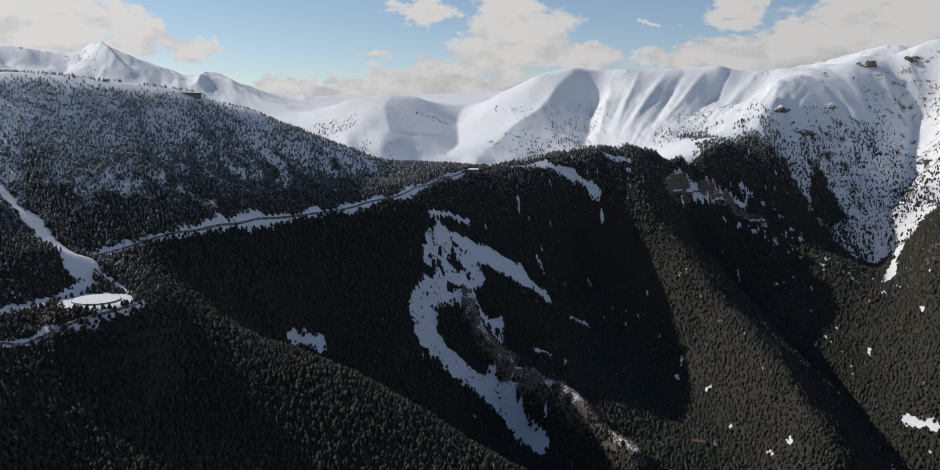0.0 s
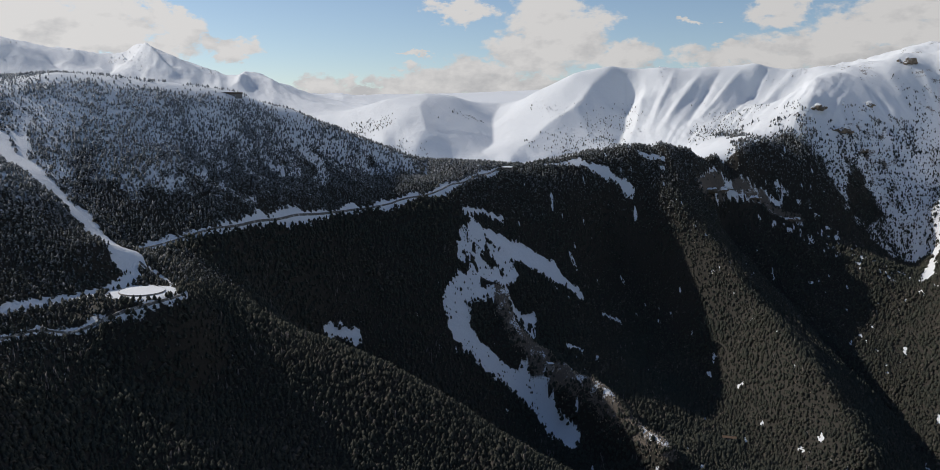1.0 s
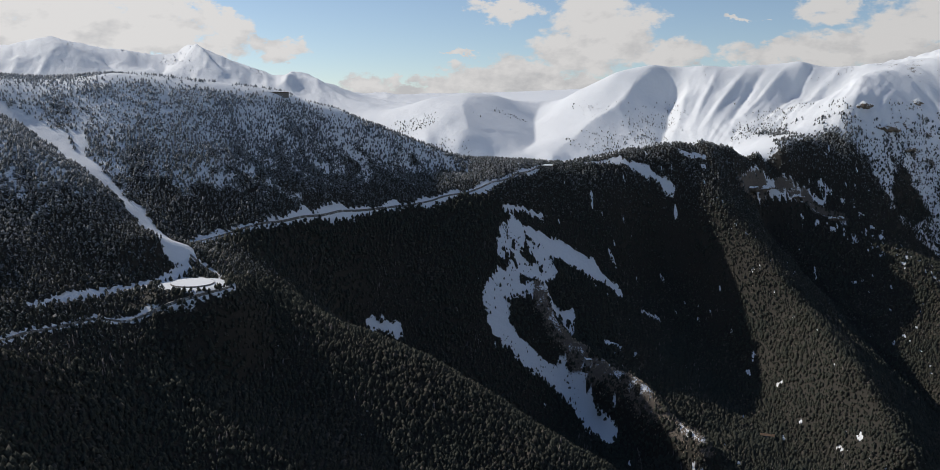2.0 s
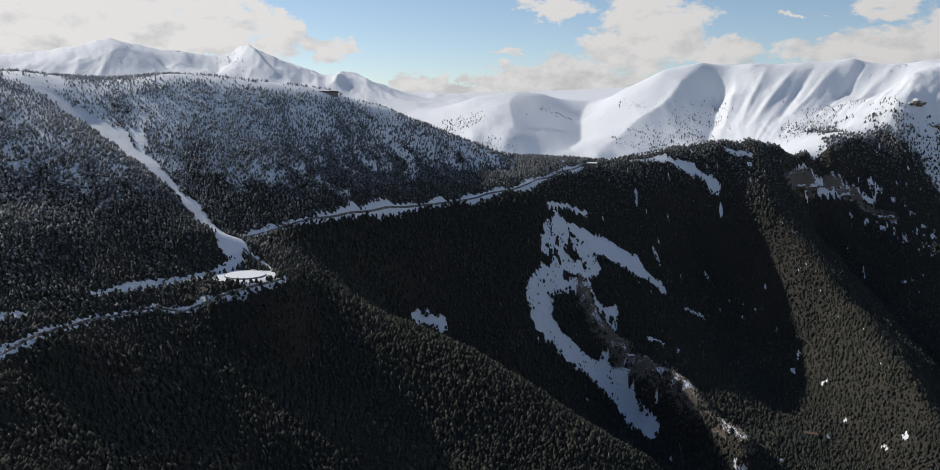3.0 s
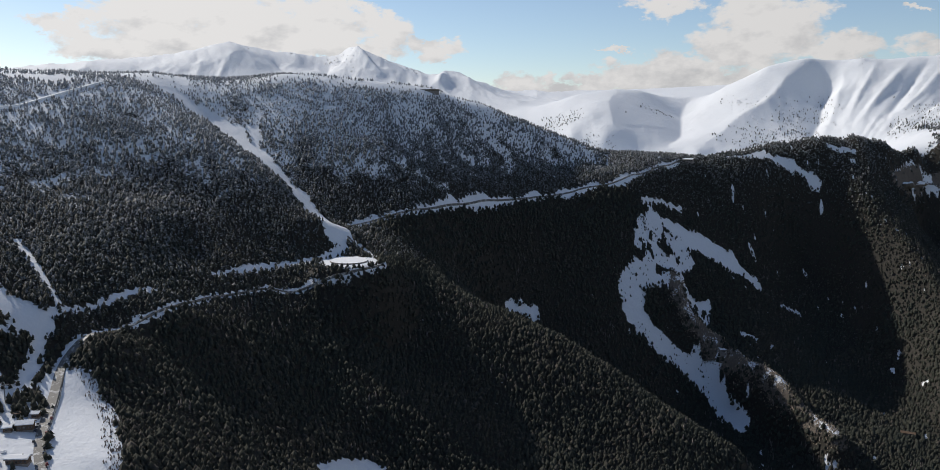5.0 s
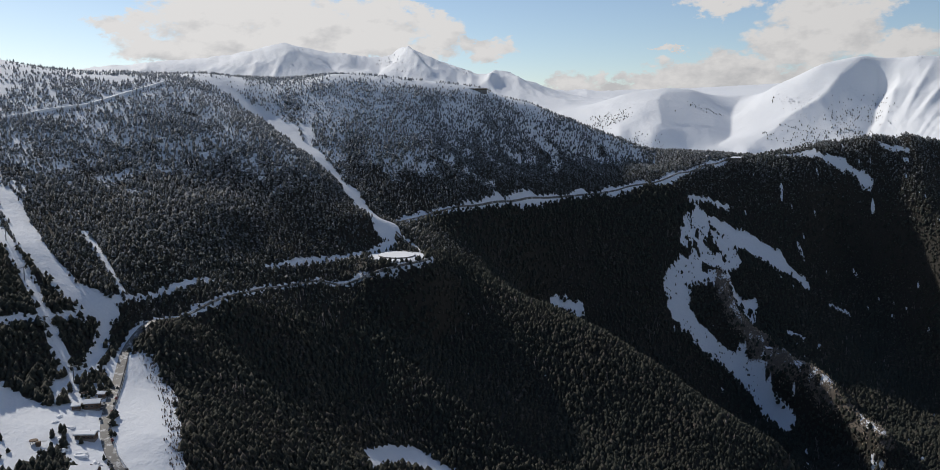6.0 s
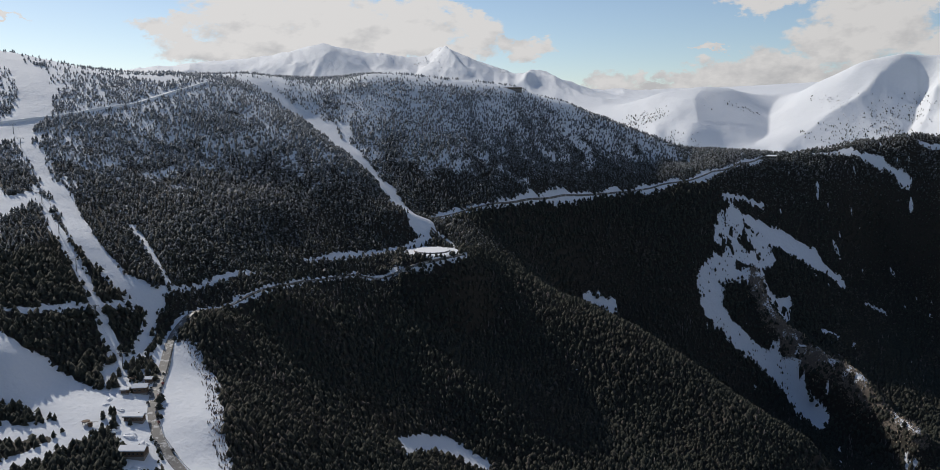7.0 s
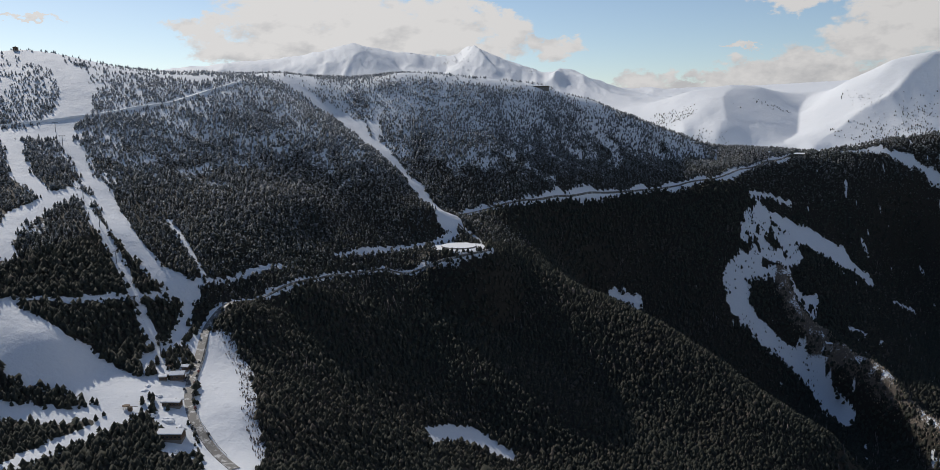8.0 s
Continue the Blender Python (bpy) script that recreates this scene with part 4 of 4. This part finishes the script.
for k_, (gx_, gy_, n_, w_) in enumerate([(-378, 312, 9, 6), (-416, 347, 8, 5), (-418, 374, 12, 8), (-406, 371, 7, 5)]):
    g_ = np.random.default_rng(500 + k_)
    px_, py_ = gx_ + g_.normal(0, w_, n_), gy_ + g_.normal(0, w_, n_)
    SINGLE.extend(zip(px_, py_, height(px_, py_), g_.uniform(4.5, 9, n_)))
PINES = [pine(70 + k) for k in range(4)]
rng_ = random.Random(4)
for i_, (x_, y_, z_, s_) in enumerate(SINGLE):
    m_ = pose(x_, y_, z_ - 0.2, 0, 0, rng_.uniform(0, 360)) @ Matrix.Diagonal((s_ * rng_.uniform(0.85, 1.15), s_, s_, 1))
    t_ = PINES[i_ % 4] if i_ < 4 else copy_thing(PINES[i_ % 4], Matrix.Identity(4))
    t_.matrix_basis = m_


for x_, y_, s_, label_ in ((-203, 1030, 7.5, "lone dark pine in the small snow glade"), (-198, 580, 6.0, "lone dark pine at the edge of the lower snow glade")):
    lone_ = copy_thing(PINES[1], Matrix.Identity(4))
    lone_.matrix_basis = pose(x_, y_, float(height([x_], [y_])[0]) - 0.2) @ Matrix.Diagonal((s_ * 1.2, s_ * 1.2, s_, 1))
    tagged(lone_, label_, "tree", "lone pines in the glades")


# ---- buildings ----
def ground_at(x, y):
    return float(height(np.array([x]), np.array([y]))[0])


def gable(bm, w, d, z, rise, over, thick):
    """A gable roof slab over w by d, ridge along x."""
    ends = []
    for sx in (-1, 1):
        x = sx * (w / 2 + over)
        pts = [(x, -d / 2 - over, z), (x, 0, z + rise), (x, d / 2 + over, z), (x, d / 2 + over, z + thick), (x, 0, z + rise + thick), (x, -d / 2 - over, z + thick)]
        ends.append([bm.verts.new(p) for p in pts])
    a, b = ends
    for k in range(6):
        bm.faces.new((a[k], a[(k + 1) % 6], b[(k + 1) % 6], b[k]))
    for e in (a, b):
        bm.faces.new((e[0], e[1], e[4], e[5]))
        bm.faces.new((e[1], e[2], e[3], e[4]))
    bmesh.ops.recalc_face_normals(bm, faces=bm.faces)
    return bm


def house(name, label, x, y, turn, w, d, h, rise, windows, wall_mat=None, snow=0.5, category="house"):
    wall_mat = wall_mat or TIMBER
    ob = new(name)
    ob.matrix_basis = pose(x, y, ground_at(x, y), 0, 0, turn)
    part("foundation", box(bmesh.new(), 0, 0, -6, w + 0.3, d + 0.3, 6.6), STONE, ob, "grey stone foundation")
    bm = box(bmesh.new(), 0, 0, 0.6, w, d, h - 0.6)
    for sx in (-1, 1):
        g = [bm.verts.new((sx * w / 2, -d / 2, h)), bm.verts.new((sx * w / 2, d / 2, h)), bm.verts.new((sx * w / 2, 0, h + rise))]
        bm.faces.new(g)
    walls = part("walls", bm, wall_mat, ob)
    roof = part("roof", gable(bmesh.new(), w, d, h, rise, 0.9, 0.25), TIMBER, ob, "dark gable roof")
    if snow:
        part("snow_cover", gable(bmesh.new(), w, d, h + 0.26, rise, 0.7, snow), SNOW, roof, "thick white snow")
    for k in range(windows):
        wx = -w / 2 + w * (k + 0.5) / windows
        part("window", box(bmesh.new(), wx, -d / 2 - 0.05, h * 0.45, w / windows * 0.5, 0.12, h * 0.32), GLASS, walls)
        part("window_frame", box(bmesh.new(), wx, -d / 2 - 0.03, h * 0.42, w / windows * 0.58, 0.1, h * 0.38), STONE, walls)
    part("door", box(bmesh.new(), w * 0.32, -d / 2 - 0.1, 0.6, 1.1, 0.14, 2.1), TIMBER, walls)
    part("chimney", box(bmesh.new(), w * 0.2, d * 0.15, h + rise * 0.4, 0.8, 0.8, rise * 0.6 + 1.2), STONE, roof)
    return tagged(ob, label, category)


house("lodge", "broad dark lodge with a deep snow roof", -340, 288, 22, 16, 9, 4.0, 2.0, 6, snow=0.8)
house("lift_house", "timber lift house with a snow roof", -392, 353, 30, 10, 7, 4.0, 2.0, 3, snow=0.6)
house("ticket_hut", "small snow-capped wooden hut by the road", -399, 370, 20, 4.5, 4, 2.8, 1.4, 1, snow=0.5, category="hut")
house("ski_school", "long low building half buried in snow", -368, 320, 20, 13, 6, 3.2, 1.2, 5, snow=0.9)
house("snow_shed", "small snow-covered shed on the base area", -399, 345, 30, 5, 4, 2.6, 0.9, 1, snow=0.8, category="shed")
house("pass_house", "dark roadside house at the mountain pass", 6, 1421, -12, 16, 9, 4.5, 2.0, 5, STONE, 0.2)
house("stone_hut", "small stone hut on the steep snow meadow", 67, 1139, 20, 8, 6, 3.0, 1.6, 1, STONE, 0.3, "hut")
house("barn", "grey-roofed barn in the dark valley", 295, 1063, -15, 16, 7, 3.5, 1.6, 2, STONE, 0.0, "barn")
house("ridge_restaurant", "long dark restaurant building on the crest", -398, 1238, 15, 30, 7, 2.4, 0.7, 9, TIMBER, 0.3)
house("summit_station", "dark lift station on the white hilltop", -1038, 761, -50, 8, 6, 4.0, 1.2, 2, TIMBER, 0.2, "lift station")


# ---- reservoir ----
def reservoir():
    ob = new("reservoir")
    x, y, z = RESERVOIR
    ob.matrix_basis = pose(x, y, z - 3.0, 0, 0, 25)
    bm = bmesh.new()
    bmesh.ops.create_cone(bm, cap_ends=False, segments=64, radius1=21.5, radius2=21, depth=7, matrix=Matrix.Diagonal((1, 1.15, 1, 1)))
    part("retaining_wall", bm, STONE, ob, "dark stone rim")
    bm = bmesh.new()
    bmesh.ops.create_circle(bm, cap_ends=True, segments=64, radius=20.9, matrix=Matrix.Translation((0, 0, 3.3)) @ Matrix.Diagonal((1, 1.15, 1, 1)))
    part("snow_lid", bm, SNOW, ob, "smooth white snow")
    return tagged(ob, "oval snow-covered reservoir with a dark rim", "reservoir")


reservoir()


# ---- parked cars ----
def car(paint):
    ob = new("car")
    bm = box(bmesh.new(), 0, 0, 0.35, 4.3, 1.75, 0.6, 0.15)
    part("body", bm, paint, ob)
    bm = box(bmesh.new(), -0.25, 0, 0.92, 2.3, 1.5, 0.55, 0.2)
    cabin = part("cabin", bm, GLASS, ob, "dark car windows")
    part("roof", box(bmesh.new(), -0.3, 0, 1.46, 1.7, 1.35, 0.06, 0.02), paint, cabin)
    for sx in (-1.35, 1.35):
        for sy in (-0.82, 0.82):
            w = part("wheel", tube(bmesh.new(), (sx, sy - 0.1, 0.33), (sx, sy + 0.1, 0.33), 0.33, sides=14), RUBBER, ob)
            part("rim", tube(bmesh.new(), (sx, sy - 0.11, 0.33), (sx, sy + 0.11, 0.33), 0.19, sides=10), STEEL, w)
    return tagged(ob, "parked car on the cleared roadside", "car", "cars parked along the road")


def along(points, s):
    for a, b in zip(points, points[1:]):
        d = math.dist(a, b)
        if s <= d:
            t = s / d
            return a[0] + (b[0] - a[0]) * t, a[1] + (b[1] - a[1]) * t, math.degrees(math.atan2(b[1] - a[1], b[0] - a[0]))
        s -= d
    return (*points[-1], 0.0)


CARS = [car(p) for p in PAINTS]
PLACES = [(48, 1), (56, -1), (60, -1), (84, 1), (98, 1), (104, 1), (112, -1), (118, 1), (123, 1), (126, -1), (131, -1), (137, 1), (136, -1), (146, 1)]
for k_, (s_, side_) in enumerate(PLACES):
    x_, y_, a_ = along(ROAD_BASE, s_)
    x_, y_ = x_ + math.sin(math.radians(a_)) * 3.4 * side_, y_ - math.cos(math.radians(a_)) * 3.4 * side_
    m_ = pose(x_, y_, ground_at(x_, y_) + 0.9, 0, 0, a_ + (k_ * 37 % 9) - 4)
    if k_ < len(CARS):
        CARS[k_].matrix_basis = m_
    else:
        copy_thing(CARS[k_ % len(CARS)], m_)


def guard_rail(points, offset, s0, s1):
    """Posts and a rail beside a road, from one distance along it to another."""
    ob = new("guard_rail")
    x0, y0, _ = along(points, s0)
    ob.matrix_basis = pose(x0, y0, ground_at(x0, y0))
    tops = []
    for k in range(int((s1 - s0) / 4) + 1):
        x, y, a = along(points, s0 + 4 * k)
        x, y = x - math.sin(math.radians(a)) * offset - x0, y + math.cos(math.radians(a)) * offset - y0
        z = ground_at(x + x0, y + y0) - ground_at(x0, y0) + 0.6
        tops.append((x, y, z + 0.75))
        part("post", box(bmesh.new(), x, y, z - 1.2, 0.16, 0.12, 2.1), STEEL, ob)
    bm = bmesh.new()
    for a, b in zip(tops, tops[1:]):
        tube(bm, a, b, 0.2, sides=6)
    part("rail", bm, STEEL, ob, "dull grey steel rail")
    return tagged(ob, "grey steel guard rail along the cleared road", "guard rail")


guard_rail(ROAD_BASE, -4.2, 20, 190)


def snow_heap(x, y, size, seed):
    """A rounded ploughed heap, sunk a little into the snow."""
    bm = bmesh.new()
    bmesh.ops.create_icosphere(bm, subdivisions=3, radius=1.0)
    off = Vector((seed * 7.3, seed * 3.1, 0))
    for v in bm.verts:
        k = 1 + 0.45 * noise.fractal(v.co * 1.3 + off, 0.9, 2.0, 4)
        v.co = Vector((v.co.x * 1.5 * k, v.co.y * k, v.co.z * 0.5 * k)) * size
    me = bpy.data.meshes.new("snow_heap")
    bm.to_mesh(me)
    bm.free()
    me.materials.append(SNOW)
    ob = new("snow_heap", me)
    ob.matrix_basis = pose(x, y, ground_at(x, y), 0, 0, seed * 47 % 180)
    return tagged(ob, "ploughed white snow heap beside the ski base", "snow heap", "snow heaps at the ski base")


heaps_ = random.Random(12)
for k_ in range(16):
    x_, y_, a_ = along(ROAD_BASE, 40 + 8 * k_)
    d_ = heaps_.uniform(10, 34)
    x_, y_ = x_ - math.sin(math.radians(a_)) * d_, y_ + math.cos(math.radians(a_)) * d_
    if min(math.dist((x_, y_), h) for h in ((-340, 288), (-392, 353), (-399, 370), (-368, 320), (-399, 345), (-389, 297), (-409, 364))) > 13:
        snow_heap(x_, y_, heaps_.uniform(1.6, 3.6), k_)


# ---- chairlift ----
def pylon():
    ob = new("lift_pylon")
    part("mast", tube(bmesh.new(), (0, 0, -2), (0, 0, 11), 0.45, 0.3, 10), STEEL, ob)
    arm = part("crossarm", box(bmesh.new(), 0, 0, 10.6, 0.45, 6.4, 0.5), STEEL, ob)
    for sy in (-3, 3):
        part("sheave_train", box(bmesh.new(), 0, sy, 10.2, 3.2, 0.3, 0.35, 0.08), STEEL, arm)
    for sy in (-1, 1):
        part("ladder_rail", tube(bmesh.new(), (0.55, sy * 0.2, 0), (0.4, sy * 0.2, 10.4), 0.05), STEEL, ob)
    return tagged(ob, "grey steel chairlift pylon standing in the snow", "pylon", "chairlift pylons")


LIFT = [(-427, 373), (-472, 393), (-519, 422), (-566, 450), (-626, 488), (-678, 524), (-743, 571), (-779, 594)]
TURN = math.degrees(math.atan2(LIFT[-1][1] - LIFT[0][1], LIFT[-1][0] - LIFT[0][0]))
first_ = pylon()
for k_, (x_, y_) in enumerate(LIFT):
    m_ = pose(x_, y_, ground_at(x_, y_), 0, 0, TURN)
    if k_ == 0:
        first_.matrix_basis = m_
    else:
        copy_thing(first_, m_)
for side_ in (-3, 3):
    bm_ = bmesh.new()
    nx_, ny_ = -math.sin(math.radians(TURN)) * side_, math.cos(math.radians(TURN)) * side_
    pts_ = [(x + nx_, y + ny_, ground_at(x, y) + 10.2) for x, y in LIFT]
    for a_, b_ in zip(pts_, pts_[1:]):
        tube(bm_, a_, b_, 0.035, sides=5)
    me_ = bpy.data.meshes.new("lift_cable")
    bm_.to_mesh(me_)
    bm_.free()
    me_.materials.append(STEEL)
    tagged(new("lift_cable", me_), "thin steel haul rope of the chairlift", "cable", "haul ropes")


def lift_terminal(x, y, turn):
    ob = new("lift_terminal")
    ob.matrix_basis = pose(x, y, ground_at(x, y), 0, 0, turn)
    part("bullwheel", tube(bmesh.new(), (0, 0, 2.0), (0, 0, 2.5), 2.7, sides=28), TIMBER, ob, "brown round bullwheel cover")
    for sx, sy in ((-2, -1.6), (2, -1.6), (-2, 1.6), (2, 1.6)):
        part("post", tube(bmesh.new(), (sx * 0.8, sy * 0.8, -1.5), (sx * 0.8, sy * 0.8, 2.0), 0.2), STEEL, ob)
    part("beam", box(bmesh.new(), 4, 0, 1.5, 9, 0.4, 0.4), STEEL, ob)
    part("control_cabin", box(bmesh.new(), 4.5, -3.2, -0.5, 2.4, 2.2, 3.0, 0.05), TIMBER, ob)
    return tagged(ob, "small chairlift terminal with brown round cover", "lift terminal")


lift_terminal(-389, 297, 20)
lift_terminal(-409, 364, TURN)


# ---- rock outcrops ----
def outcrop(label, x, y, size, flat, seed, mat):
    """A cluster of broken rock blocks rising from the slope."""
    rng = random.Random(seed)
    ob = new("rock_outcrop")
    ob.matrix_basis = pose(x, y, ground_at(x, y) - 0.10 * size, 0, 0, rng.uniform(-30, 30))
    off = Vector((rng.uniform(-50, 50), rng.uniform(-50, 50), rng.uniform(-50, 50)))
    for k in range(9):
        bm = bmesh.new()
        s = size * rng.uniform(0.22, 0.5)
        cx, cy, cz = rng.gauss(0, 0.45) * size, rng.gauss(0, 0.18) * size, rng.uniform(-0.25, 0.25) * size * flat
        pts = []
        for _ in range(22):
            d = Vector((rng.gauss(0, 1), rng.gauss(0, 1), rng.gauss(0, 1))).normalized()
            pts.append(bm.verts.new((cx + d.x * s, cy + d.y * s * 0.7, cz + d.z * s * flat * 1.2)))
        hull = bmesh.ops.convex_hull(bm, input=pts)
        bmesh.ops.delete(bm, geom=[v for v in hull["geom_interior"] if isinstance(v, bmesh.types.BMVert)], context="VERTS")
        bmesh.ops.triangulate(bm, faces=bm.faces)
        bmesh.ops.subdivide_edges(bm, edges=bm.edges, cuts=2, use_grid_fill=True)
        for v in bm.verts:
            v.co += Vector((0.3, 0.3, 0.5)) * noise.fractal(v.co * (4.0 / size) + off, 0.9, 2.0, 5) * size * 0.16
        part("block", bm, mat, ob)
    return tagged(ob, label, "rock", "rock outcrops")


for k_, (label_, x_, y_, size_, flat_) in enumerate([
        ("tawny sunlit crag on the wooded ridge", 372, 1569, 21, 0.55), ("tawny sunlit crag on the wooded ridge", 407, 1598, 16, 0.5),
        ("brown rock band below the snowy ridge path", 469, 1618, 19, 0.4), ("brown rock band below the snowy ridge path", 540, 1601, 18, 0.4),
        ("reddish rock tower on the snowy massif", 1014, 1997, 24, 0.9), ("dark rock summit block on the massif", 908, 2016, 20, 0.9),
        ("dark rock band on the snowy massif", 774, 1872, 25, 0.5), ("dark rock band on the snowy massif", 679, 1768, 28, 0.5),
        ("dark rock band on the snowy massif", 718, 1755, 20, 0.5), ("dark rock shoulder above the trees", 633, 1787, 22, 0.7),
        ("dark rock band on the snowy massif", 936, 1759, 24, 0.5), ("rocky knob at the top of the snow rib", 2, 1199, 9, 0.7)]):
    outcrop(label_, x_, y_, size_, flat_, 300 + k_, CRAG)
